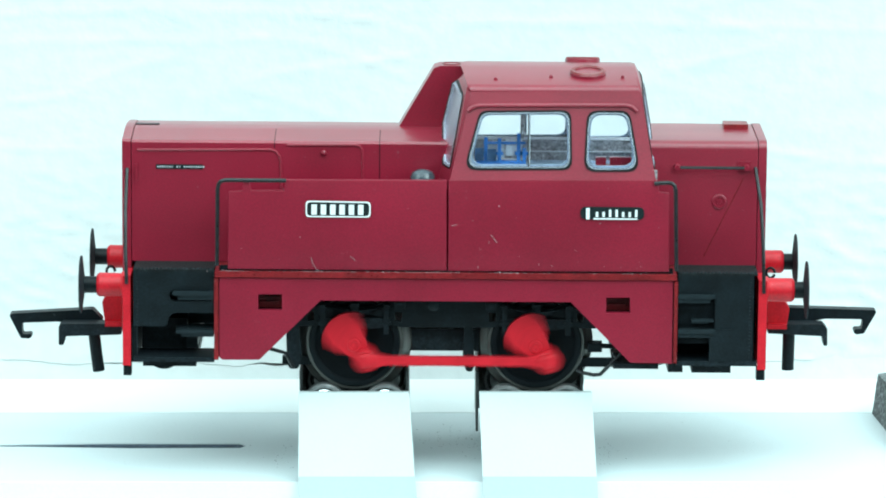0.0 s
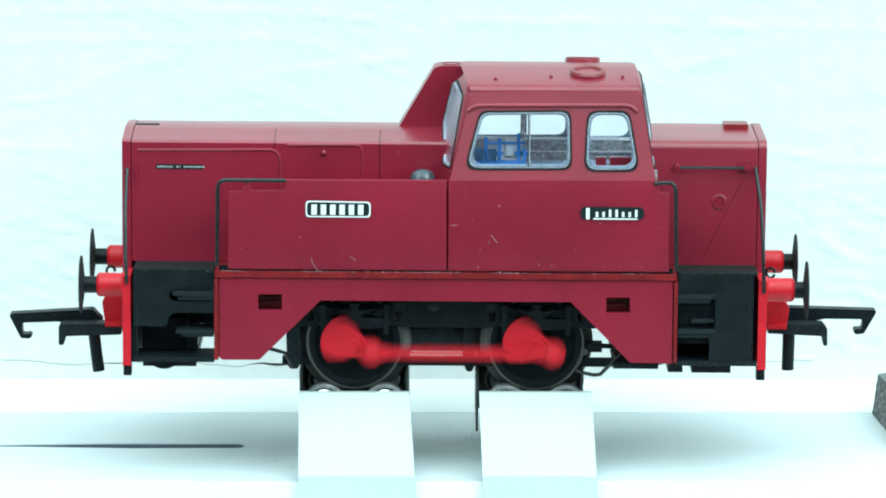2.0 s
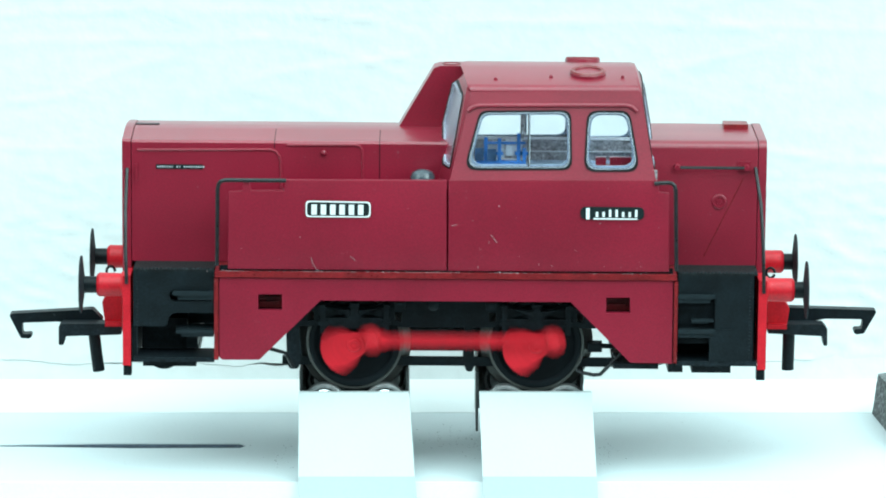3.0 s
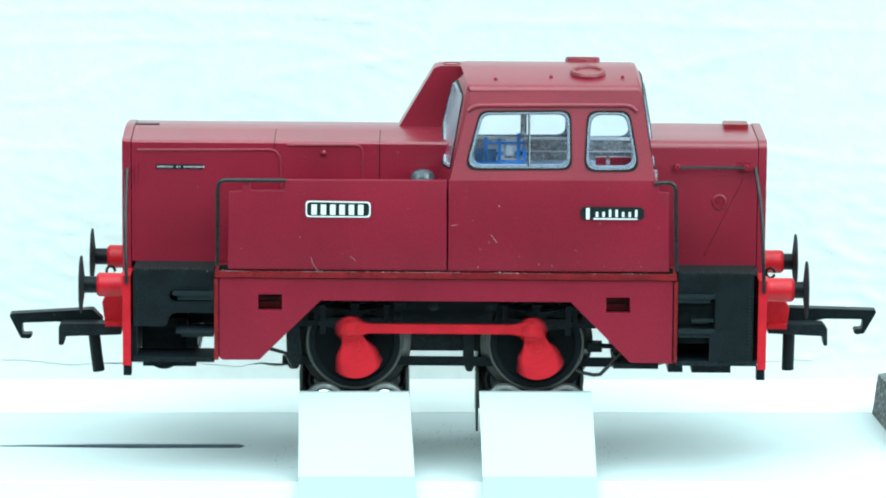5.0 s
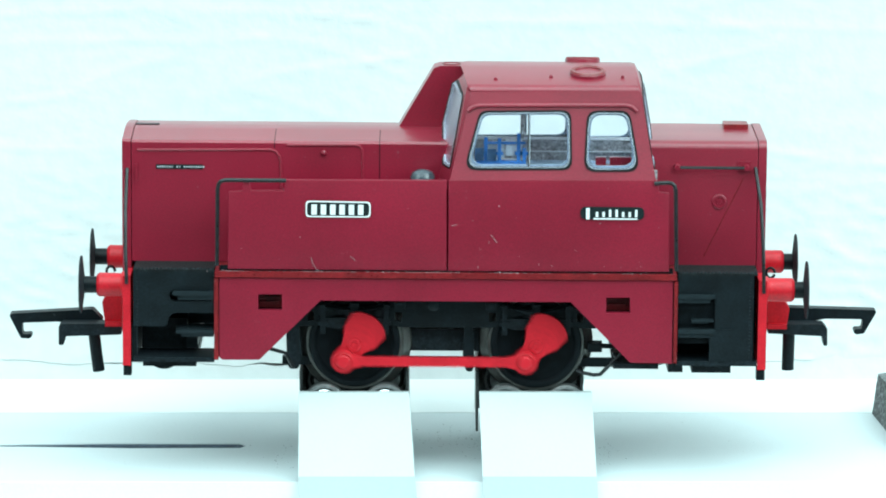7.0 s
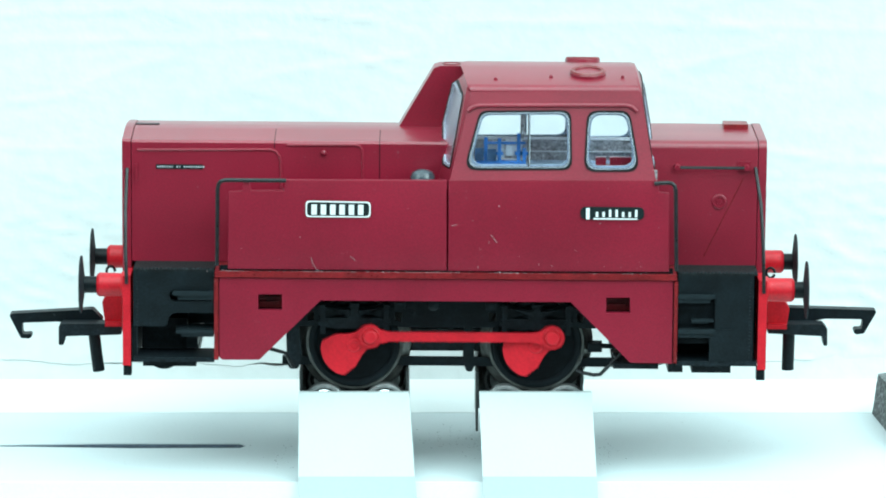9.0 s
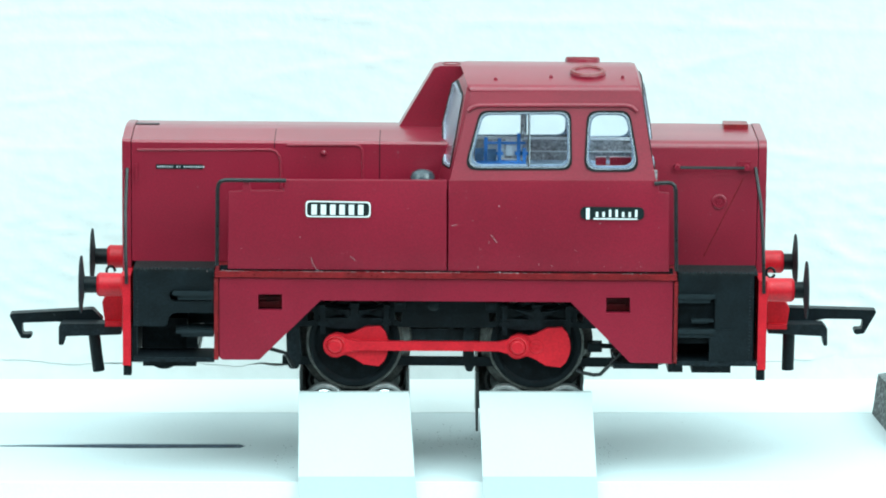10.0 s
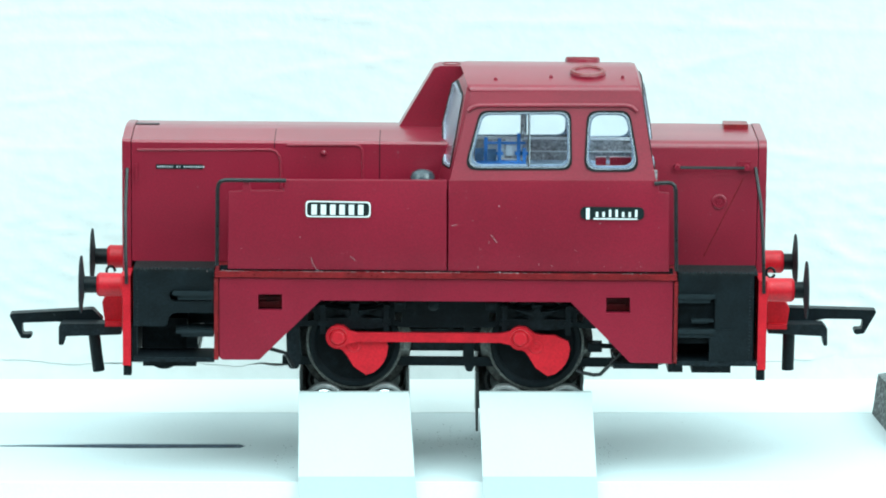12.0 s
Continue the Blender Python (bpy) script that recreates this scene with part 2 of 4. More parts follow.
def build_place():
    bm = B()
    box(bm, -900, 900, -85, 60, TABLE_Z - 30, TABLE_Z)
    part("table_top", bm, WHITE_PLASTIC, bevel=1.0)
    tagged(bpy.data.objects["table_top"], "white table top under the stand", "table", kind="structure")
    # board with a tapered groove
    bm = B()
    groove = [(-90, 3.6), (-90, 4.4), (-64.92, 3.47), (-49.61, 2.5), (-32.16, 2.69), (-31.15, 4.24), (-32.29, 5.79), (-52.54, 5.99), (-65.07, 5.21)]
    v_out = [(-900, BOARD_FRONT), (900, BOARD_FRONT), (900, BOARD_BACK), (-900, BOARD_BACK)]
    plate(bm, v_out, [groove], 0.0, 1.4)
    shear(bm, lambda x, y, z: (x, z, -y))
    ob = part("board_top", bm, BOARD)
    tagged(ob, "white plastic board with a narrow tapered groove", "board", kind="structure")
    # dark insert puts the groove's shade into its colour
    bm = B()
    prism(bm, [(x, 4.24 + (y - 4.24) * 0.985) for x, y in groove], 0.16, 1.39)
    shear(bm, lambda x, y, z: (x, z, -y))
    part("groove_filling", bm, GROOVE, ob, "dark navy insert that gives the groove its shade")
    rng = random.Random(21)
    bm = B()
    for i in range(170):
        cx, cy, sx = rng.choice(((1.0, 11.68, 5.0), (-24.32, -3.81, 2.5), (24.81, 0.0, 1.6), (4.58, 3.85, 2.0)))
        x, y = cx + rng.gauss(0, sx), max(BOARD_FRONT + 1, min(BOARD_BACK - 1, cy + rng.gauss(0, 5.0)))
        r = rng.uniform(0.04, 0.17)
        turned(bm, [(0.001, r), (0.03, r * 0.6)], 6, (x, y, 0), "z")
    tagged(part("grime_specks", bm, GRIME, ob, "dark grime specks"), kind="stuff")
    bm = B()
    box(bm, -900, 900, BOARD_FRONT + 0.01, BOARD_BACK, TABLE_Z, -1.4)
    part("board_core", bm, GROOVE, ob)
    bm = B()
    box(bm, -900, 900, BOARD_FRONT - 0.9, BOARD_FRONT - 0.02, TABLE_Z, 0.12)
    part("board_edging", bm, LEDGE, ob, "white plastic front edging", bevel=0.25)
    bm = B()
    box(bm, -900, 900, BOARD_BACK, WALL_Y + 0.78, TABLE_Z, 0.06)
    tagged(part("back_ledge", bm, LEDGE), "glossy white ledge strip between board and wall", "ledge", kind="structure")
    # wall of rough trowelled plaster
    bm = B()
    nx, nz = 330, 170
    x0, x1, z0, z1 = -130.0, 130.0, 2.9, 110.0
    grid = []
    for k in range(nz + 1):
        row = []
        for i in range(nx + 1):
            x, z = x0 + (x1 - x0) * i / nx, z0 + (z1 - z0) * k / nz
            if k == 0:
                z = plaster_foot(x)
            r = 1.0 - abs(noise.noise(Vector((x * 0.022 + 5, z * 0.12, 4.2))))
            scaly = max(0.0, noise.noise(Vector((x * 0.27 + 0.3 * z, z * 0.6, 0.3)))) * (0.12 + 0.88 * max(0.0, min(1.0, (42 - z) / 25 + abs(x) / 500)))
            d = 0.05 * noise.noise(Vector((x * 0.030, z * 0.09, 1.7))) + 0.26 * r ** 16 + 0.85 * scaly + 0.10 * noise.noise(Vector((x * 0.5, z * 0.9, 2.3)))
            d += trowel_ridge(x, z)
            row.append(bm.verts.new((x, WALL_Y - 0.9 - 0.6 * d, z)))
        grid.append(row)
    for k in range(nz):
        for i in range(nx):
            bm.faces.new((grid[k][i], grid[k][i + 1], grid[k + 1][i + 1], grid[k + 1][i]))
    low = [bm.verts.new((v.co.x, WALL_Y + 0.2, v.co.z)) for v in grid[0]]
    for i in range(nx):
        bm.faces.new((grid[0][i], low[i], low[i + 1], grid[0][i + 1]))
    ob = part("wall_north", bm, PLASTER)
    bm = B()
    tops, lows, backs = [], [], []
    for i in range(nx + 1):
        x = x0 + (x1 - x0) * i / nx
        gap = 0.10 + 0.75 * max(0.0, noise.noise(Vector((x * 0.16, 1.3, 9.0))) + 0.12)
        zt_ = plaster_foot(x) - gap
        tops.append(bm.verts.new((x, WALL_Y - 0.95, zt_)))
        lows.append(bm.verts.new((x, WALL_Y - 0.95, 0.05)))
        backs.append(bm.verts.new((x, WALL_Y + 0.7, zt_)))
    for i in range(nx):
        bm.faces.new((lows[i], lows[i + 1], tops[i + 1], tops[i]))
        bm.faces.new((tops[i], tops[i + 1], backs[i + 1], backs[i]))
    tagged(part("baseboard", bm, PLASTER), "low white plaster strip under the cracked wall edge", "baseboard", kind="structure")
    tagged(ob, "white wall of rough trowelled plaster", "wall", kind="structure")
    bm = B()
    box(bm, -1200, 1200, WALL_Y + 0.8, WALL_Y + 100, -800, 1400)
    part("wall_core", bm, PLASTER, ob)
    # unseen room added behind and above the camera to close the place and bounce light
    for nm, b in (("wall_south", (-1300, 1300, -1300, -1200, -800, 1400)), ("wall_east", (1200, 1300, -1200, 153, -800, 1400)),
                  ("wall_west", (-1300, -1200, -1200, 153, -800, 1400)), ("ceiling", (-1300, 1300, -1300, 153, 1400, 1450)),
                  ("floor", (-1300, 1300, -1300, 153, -850, -800))):
        bm = B()
        box(bm, *b)
        tagged(part(nm, bm, CARPET if nm == "floor" else DARK_WALL if nm == "wall_south" else ROOM), "plain painted room " + nm.split("_")[0], nm.split("_")[0], kind="structure")


def build_foam():
    rng = random.Random(9)
    bm = B()
    a, b = Vector((70.24, 27.02)), Vector((72.82, 0.0))
    lean = Vector((0.75, 0.5))
    h = 6.6
    lp0 = [a, b, b + Vector((22, 6)), a + Vector((22, 14))]
    lp = []
    for k in range(5):
        t = k / 4
        lp.append([(p.x + lean.x * t * (1.0 if i in (0, 1) else 0.2) * 1.3 + rng.uniform(-.15, .15), p.y + rng.uniform(-.15, .15), h * t + 0.02) for i, p in enumerate(lp0)])
    loft(bm, lp)
    tagged(part("foam_block", bm, FOAM, bevel=0.4), "dark grey speckled foam block lying on the board", "foam block")


# ---- roller stands ----
def build_stand(name, xl0, xr0, xl1, xr1):
    """A white saddle block that carries four ball bearings for one axle."""
    st = empty(name, pose(0, 0, 0))
    zt = 12.4
    zk = 1.29
    sec = [(-23.3, TABLE_Z), (-21.6, zk), (-12.3, zt), (-11.3, zt), (-11.3, 4.5), (11.3, 4.5), (11.3, zt), (12.6, zt), (14.5, 0.03), (-20.93, 0.03), (-20.93, TABLE_Z)]
    bm = B()
    loft(bm, [[(xl0, y, z) for y, z in sec], [(xr0, y, z) for y, z in sec]])

    def taper(x, y, z):
        t = (zt - z) / (zt - zk)
        return (xl0 + (xl1 - xl0) * t if x < (xl0 + xr0) / 2 else xr0 + (xr1 - xr0) * t - 0.07 * max(0.0, y + 12.0), y, z)
    part("saddle", shear(bm, taper), WHITE_PLASTIC, st, bevel=0.32)
    return st


def stand_details(st, cx, cz, xl, xr):
    """Bearings on both rails and the dark side plates that hold them."""
    r, wr = 3.35, WHEEL_R
    dx = 4.72
    dz = math.sqrt((r + wr) ** 2 - dx ** 2)
    for side in (-1, 1):
        for s in (-1, 1):
            yo = side * 9.6
            bm = B()
            a = [(yo - 1.1, 2.75), (yo - 1.1, r - 0.25), (yo - 0.85, r), (yo + 0.85, r), (yo + 1.1, r - 0.25), (yo + 1.1, 2.75)]
            turned(bm, a, 40, bored=True)
            bg = part("bearing", bm, BEARING, st, "steel ball bearing", at=(cx + s * dx, 0, cz - dz))
            bm = B()
            turned(bm, [(yo - 0.9, 2.73), (yo - 0.9, 2.45), (yo + 0.9, 2.45), (yo + 0.9, 2.73)], 32, bored=True)
            part("seal", bm, STEEL_DARK, bg)
            bm = B()
            turned(bm, [(yo - 1.1, 0.8), (yo - 1.1, 2.2), (yo - 0.95, 2.44), (yo + 0.95, 2.44), (yo + 1.1, 2.2), (yo + 1.1, 0.8)], 28, bored=True)
            part("hub", bm, BRIGHT, bg)
    for x in (xl, xr):
        bm = B()
        box(bm, x - 0.2, x + 0.2, -10.9, 11.2, 5.9, cz - dz + 5.6)
        part("side_plate", bm, STEEL_DARK, st, bevel=0.08)
    bm = B()
    box(bm, xl - 0.2, xr + 0.2, 11.2, 11.6, 4.52, cz - dz + 4.2)
    part("rear_plate", bm, PLATE, st, bevel=0.08)


WHEEL_R = 7.57
AXLES = ((-13.77, 7.57), (14.35, 7.57))
PIN_R = 2.92
LOCO_Z, LOCO_PITCH = 12.15, 0.45


def world_of(x, z):
    c, s = math.cos(radians(LOCO_PITCH)), math.sin(radians(LOCO_PITCH))
    return c * x + s * z, -s * x + c * z + LOCO_Z


build_place()
build_foam()
S1 = build_stand("roller_stand", -22.31, -5.25, -22.17, -4.33)
S2 = build_stand("roller_stand", 5.6, 23.01, 6.06, 23.56)
for st, (ax, az), pl in ((S1, AXLES[0], (-22.05, -5.54)), (S2, AXLES[1], (5.27, 21.53))):
    wx, wz = world_of(ax, az)
    stand_details(st, wx, wz, *pl)
    tagged(st, "white plastic roller stand with steel bearings under the wheels", "roller stand", "roller stands")

# ---- the locomotive ----
loco = empty("model_locomotive", pose(0, 0, LOCO_Z * MM, 0, LOCO_PITCH, 0))
tagged(loco, "maroon model diesel shunting locomotive with red coupling rods on roller stands", "model locomotive")
YS = -16.5


def hood(name, x0, x1, z0, zs, zt, label="", soft=False):
    """A bonnet with upright sides and a gently crowned top."""
    half = 9.5
    sec = [(-half, z0), (-half, zs - 0.25), (-half + 0.35, zs + 0.1), (-2.6, zt - 0.08), (-1.9, zt), (1.9, zt), (2.6, zt - 0.08), (half - 0.35, zs + 0.1), (half, zs - 0.25), (half, z0)]
    if soft:
        near = [(-half, z0), (-half, zs - 1.1), (-half + 0.12, zs - 0.65), (-half + 0.5, zs - 0.25), (-half + 1.1, zs - 0.03), (-half + 2.0, zs + 0.05), (-1.9, zt + 0.1)]
        sec = near + [(-y, z) for y, z in reversed(near)]
    bm = B()
    prism_x(bm, sec, x0, x1)
    return part(name, bm, PAINT, loco, label)


Z_LEDGE = 20.11
ZS1, ZT1 = 38.91, 39.72
ZS2, ZT2 = 39.35, 39.31
X_HOOD0, X_HOOD1 = -48.2, 1.12
bonnet = hood("long_bonnet", X_HOOD0, X_HOOD1, Z_LEDGE, ZS1, ZT1)
bonnet_rear = hood("short_bonnet", 30.69, 48.17, Z_LEDGE, ZS2, ZT2, soft=True)
hood("front_end_cap", -49.68, X_HOOD0 - 0.12, 18.45, ZS1 + 0.12, ZT1 + 0.12)
hood("rear_end_cap", 48.17 + 0.12, 49.56, 18.34, ZS2 + 0.12, ZT2 + 0.12, soft=True)


def seam(parent, x, zs, zt, zbot, r=0.065):
    bm = B()
    wire(bm, [(x, -9.5, zbot), (x, -9.5, zs - 0.25), (x, -9.15, zs + 0.1), (x, -2.6, zt - 0.08), (x, 2.6, zt - 0.08)], r, 6)
    part("seam", bm, RUBBER, parent)


seam(bonnet, -26.2, ZS1, ZT1, 37.94)
seam(bonnet, -10.04, ZS1, ZT1, 32.07)
for pts in ([(-47.31, 37.51), (-26.89, 37.67), (-26.02, 37.42), (-25.41, 36.63), (-25.24, 35.48), (-25.15, 31.51)],
            [(-24.28, 38.4), (-13.86, 38.48), (-13.16, 38.31), (-12.72, 37.7), (-12.63, 36.64), (-12.61, 32.05)]):
    bm = B()
    wire(bm, [(x, -9.5, z) for x, z in pts], 0.21, 8)
    part("door_edge", bm, PAINT, bonnet)
bm = B()
x, z = -18.63, 37.21
turned(bm, [(0, 0.45), (-0.4, 0.4), (-0.6, 0.2)], 16, (x, -9.45, z))
part("door_knob", bm, PAINT, bonnet)
bm = B()
x, z = -47.42, 33.98
box(bm, x - 0.18, x + 0.18, -9.75, -9.45, z - 1.3, z + 1.3)
part("hinge", bm, PAINT, bonnet, bevel=0.05)
bm = B()
box(bm, -48.23, -44.55, 0.6, 1.9, ZT1 - 0.05, ZT1 + 0.09)
part("grille", bm, BLACK, bonnet, "small dark grille", bevel=0.03)
bm = B()
box(bm, 43.6, 47.38, 2.6, 6.2, ZT2 - 0.1, ZT2 + 0.85)
part("filler_cover", bm, PAINT_EDGE, bonnet_rear, bevel=0.3)
# rear bonnet side: grab rail, round cap and slanting seam
bm = B()
x, z = 42.36, 30.09
turned(bm, [(0, 1.15), (-0.22, 1.15), (-0.3, 1.0), (-0.3, 0.8), (-0.12, 0.7), (-0.12, 0.4), (-0.3, 0.35), (-0.3, 0.02)], 28, (x, -9.45, z))
part("round_cap", bm, PAINT, bonnet_rear)
bm = B()
wire(bm, [(46.03, -9.5, 33.84), (40.0, -9.5, 21.3)], 0.08, 6)
part("seam", bm, PAINT_EDGE, bonnet_rear)
bm = B()
ga, gb = (35.76, 35.54), (46.44, 35.53)
wire(bm, [(ga[0], -10.6, ga[1]), (gb[0], -10.6, gb[1])], 0.24)
gr = part("grab_rail", bm, WIRE, bonnet_rear, "black wire grab rail")
for x, z in (ga, gb):
    bm = B()
    cyl(bm, (x, -11.0, z), (x, -9.4, z), 0.42, 0.5, 14)
    part("stanchion", bm, PAINT, gr)
bm = B()
box(bm, 45.11, 47.02, -9.8, -9.4, 34.9, 36.4)
part("rail_pad", bm, PAINT, bonnet_rear, bevel=0.12)


# ---- side panels, cab lower body, frames ----
def skin(name, outline, holes, material, t=1.1, bevel=0.0, label="", both=True, y=YS):
    obs = []
    for side in ((1, -1) if both else (1,)):
        bm = B()
        plate(bm, outline, holes, y * side, (y + t) * side)
        obs.append(part(name, bm, material, loco, label, bevel))
    return obs


panel = [(-33.1, 20.3), (0.4, 20.26), (0.29, 34.27), (-24.21, 34.17), (-24.47, 32.5), (-29.56, 32.46),
         (-29.81, 33.86), (-30.67, 33.86), (-30.85, 32.37), (-32.92, 32.26)]
skin("side_panel", panel, [], PAINT, 1.1, 0.12)
cab_side = [(0.62, 20.22), (34.43, 20.35), (34.22, 32.53), (32.75, 32.69), (32.38, 34.53), (0.59, 34.28)]
skin("cab_lower_side", cab_side, [], PAINT, 1.1, 0.12)
# skirt with two windows cut through, arched over the wheels
skirt = [(-34.4, 18.88), (35.07, 18.93), (35.11, 5.99), (28.69, 6.11), (19.45, 15.52), (-18.91, 15.48), (-28.26, 6.11), (-33.9, 6.07), (-34.42, 6.51)]
holes = [[(-28.43, 16.38), (-24.8, 16.41), (-24.79, 13.94), (-28.43, 13.91)],
         [(24.89, 16.27), (28.53, 16.3), (28.56, 13.91), (24.93, 13.88)]]
sk = skin("skirt", skirt, holes, PAINT, 1.0)
for hp in holes:
    bm = B()
    (ax_, az_), (bx_, bz_) = hp[0], hp[2]
    box(bm, ax_ - 0.3, bx_ + 0.3, -13.0, -12.6, bz_ - 0.3, az_ + 0.3)
    part("recess_back", bm, PAINT_EDGE, sk[0])
    bm = B()
    box(bm, ax_ + 0.2, bx_ - 0.6, -13.6, -13.0, bz_ + 0.2, bz_ + 0.75)
    box(bm, ax_ + 0.2, bx_ - 0.6, -13.5, -13.0, bz_ + 1.35, bz_ + 1.55)
    part("recess_step", bm, PAINT_EDGE, sk[0])
# footplate edge strip and its upright ends
for side in (-1, 1):
    bm = B()
    ya, yb = sorted((side * 16.9, side * 9.0))
    box(bm, -35.07, 35.63, ya, yb, 19.07, 19.99)
    part("footplate", bm, PAINT_EDGE, loco, "rust red footplate edge with worn corners", bevel=0.22)
    bm = B()
    ya, yb = sorted((side * 16.2, side * 16.0))
    box(bm, -34.4, 35.06, ya, yb, 18.01, 20.83)
    part("shadow_gap", bm, BLACK, loco)
    for xa, xb in ((-35.18, -34.53), (35.28, 35.84)):
        bm = B()
        ya, yb = sorted((side * 16.7, side * 13.0))
        box(bm, xa, xb, ya, yb, 6.09, 18.83)
        part("end_plate", bm, PAINT_EDGE, loco, bevel=0.1)
        bm = B()
        ya, yb = sorted((side * 15.9, side * 15.1))
        box(bm, min(xa, -34.7) if xa < 0 else 34.9, -33.6 if xa < 0 else 35.4, ya, yb, 6.4, 18.6)
        part("shadow_gap", bm, BLACK, loco)

# ---- cab ----
ZW, ZG = 34.28, 47.52
LEAN = (16.5 - 12.9) / (ZG - ZW)


def side_y(z):
    return -16.5 + LEAN * max(0.0, z - ZW)


W1 = [(5.34, 44.6), (19.14, 44.8), (19.36, 36.08), (2.99, 35.96)]
W2 = [(21.72, 44.73), (28.1, 44.78), (29.7, 35.9), (21.26, 35.84)]
upper = [(0.76, 34.28), (32.2, 34.52), (29.73, 47.62), (3.94, 47.42)]
for side in (1, -1):
    bm = B()
    grow = -0.5 if side == -1 else 0.0
    wide_1, wide_2 = inset(W1, grow), inset(W2, grow)
    plate(bm, upper, [rounded(wide_1, 1.5), rounded(wide_2, 1.7)], 0.0, 0.9)
    shear(bm, lambda x, y, z: (x, side * (y + side_y(z)), z))
    cab = part("cab_upper_side", bm, PAINT, loco)
    for wnd, r in ((wide_1, 1.5), (wide_2, 1.7)):
        bm = B()
        ring(bm, rounded(inset(wnd, -0.08), r), rounded(inset(wnd, 0.20), r), -0.14, 0.5)
        shear(bm, lambda x, y, z: (x, side * (y + side_y(z)), z))
        w_ob = part("window_seal", bm, RUBBER, cab, "black rubber window seal")
        bm = B()
        ring(bm, rounded(inset(wnd, 0.21), r), rounded(inset(wnd, 0.42), r), -0.05, 0.7)
        shear(bm, lambda x, y, z: (x, side * (y + side_y(z)), z))
        part("window_frame", bm, CHROME, w_ob, "silver window frame")
        bm = B()
        ring(bm, rounded(inset(wnd, 0.43), r), rounded(inset(wnd, 0.64), r), 0.2, 0.9)
        shear(bm, lambda x, y, z: (x, side * (y + side_y(z)), z))
        part("glazing_lip", bm, GLAZING, w_ob, "pale blue glazing lip")
        bm = B()
        lp = rounded(inset(wnd, 0.62), r)
        prism(bm, lp, 0.3, 0.6)
        shear(bm, lambda x, y, z: (x, side * (y + side_y(z)), z))
        pane = part("pane", bm, GLASS, w_ob, "clear plastic pane")
        pane.visible_shadow = False
    bm = B()
    zlo, zhi = 36.3, 44.14
    xm = 12.87
    box(bm, xm - 0.20, xm - 0.06, 0.05, 0.62, zlo, zhi)
    shear(bm, lambda x, y, z: (x, side * (y + side_y(z)), z))
    part("pane_edge", bm, RUBBER, cab)
    bm = B()
    box(bm, xm - 0.06, xm + 0.16, 0.05, 0.62, zlo, zhi)
    shear(bm, lambda x, y, z: (x, side * (y + side_y(z)), z))
    part("window_bar", bm, CHROME, cab, "thin silver window bar")
    bm = B()
    pts = [(3.53, 44.59), (4.13, 45.17), (5.16, 45.43), (27.59, 45.6), (28.53, 45.37), (29.23, 44.7)]
    wire(bm, [(x, side * (side_y(z) - 0.08), z) for x, z in pts], 0.36, 12)
    part("rain_strip", bm, PAINT, cab)
# roof: rounded eaves, gentle slopes to a narrow crown
ZE, ZC = 48.15, 49.78
bm = B()
sec = [(-12.9, ZG - 0.05), (-12.85, ZG + 0.3), (-12.5, ZE + 0.1), (-11.8, ZE + 0.35), (-6.5, ZE + 0.6 * (ZC - ZE)), (-2.5, ZC), (2.5, ZC), (6.5, ZE + 0.6 * (ZC - ZE)), (11.8, ZE + 0.35), (12.5, ZE + 0.1), (12.85, ZG + 0.3), (12.9, ZG - 0.05)]
xl_lo, xl_hi, xr_lo, xr_hi = 3.94, 2.4, 29.82, 28.91
loops = []
for a, b in ((xl_lo, xl_hi), (xr_lo, xr_hi)):
    lp = []
    for y, z in sec:
        t = (z - ZG) / (ZC - ZG)
        lp.append((a + (b - a) * t, y, z))
    loops.append(lp)
loft(bm, loops)
roof = part("roof", bm, PAINT, loco, bevel=0.0)


def roof_z(y):
    return ZE + 0.35 + (ZC - ZE - 0.35) * (12.0 - abs(y)) / 9.5


for px, py in ((21.9, -6.2), (21.48, 6.5)):
    bm = B()
    tilt = math.atan2(ZC - ZE - 0.35, 9.5) * (-1 if py > 0 else 1)
    turned(bm, [(-1.0, 2.75), (0.35, 2.75), (0.6, 2.55), (0.62, 2.2), (0.42, 1.95), (0.4, 0.02)], 36, axis="z")
    bm.transform(Matrix.Translation((px, py, roof_z(py) + (0.10 if py > 0 else 0.0))) @ Matrix.Rotation(tilt, 4, "X"))
    vent = part("roof_vent", bm, PAINT, roof, "round raised roof vent")
    bm = B()
    turned(bm, [(0.5, 2.72), (0.72, 2.5), (0.66, 2.05), (0.5, 1.95)], 36, axis="z", bored=True)
    bm.transform(Matrix.Translation((px, py, roof_z(py) + (0.10 if py > 0 else 0.0))) @ Matrix.Rotation(tilt, 4, "X"))
    part("vent_ring", bm, PAINT_EDGE, vent)
for x, y in ((7.68, -9.5), (16.2, -8.0), (27.22, -8.0)):
    bm = B()
    turned(bm, [(-0.2, 0.3), (0.25, 0.28), (0.4, 0.12)], 12, (x, y, roof_z(y)), "z")
    part("lifting_eye", bm, PAINT, roof)


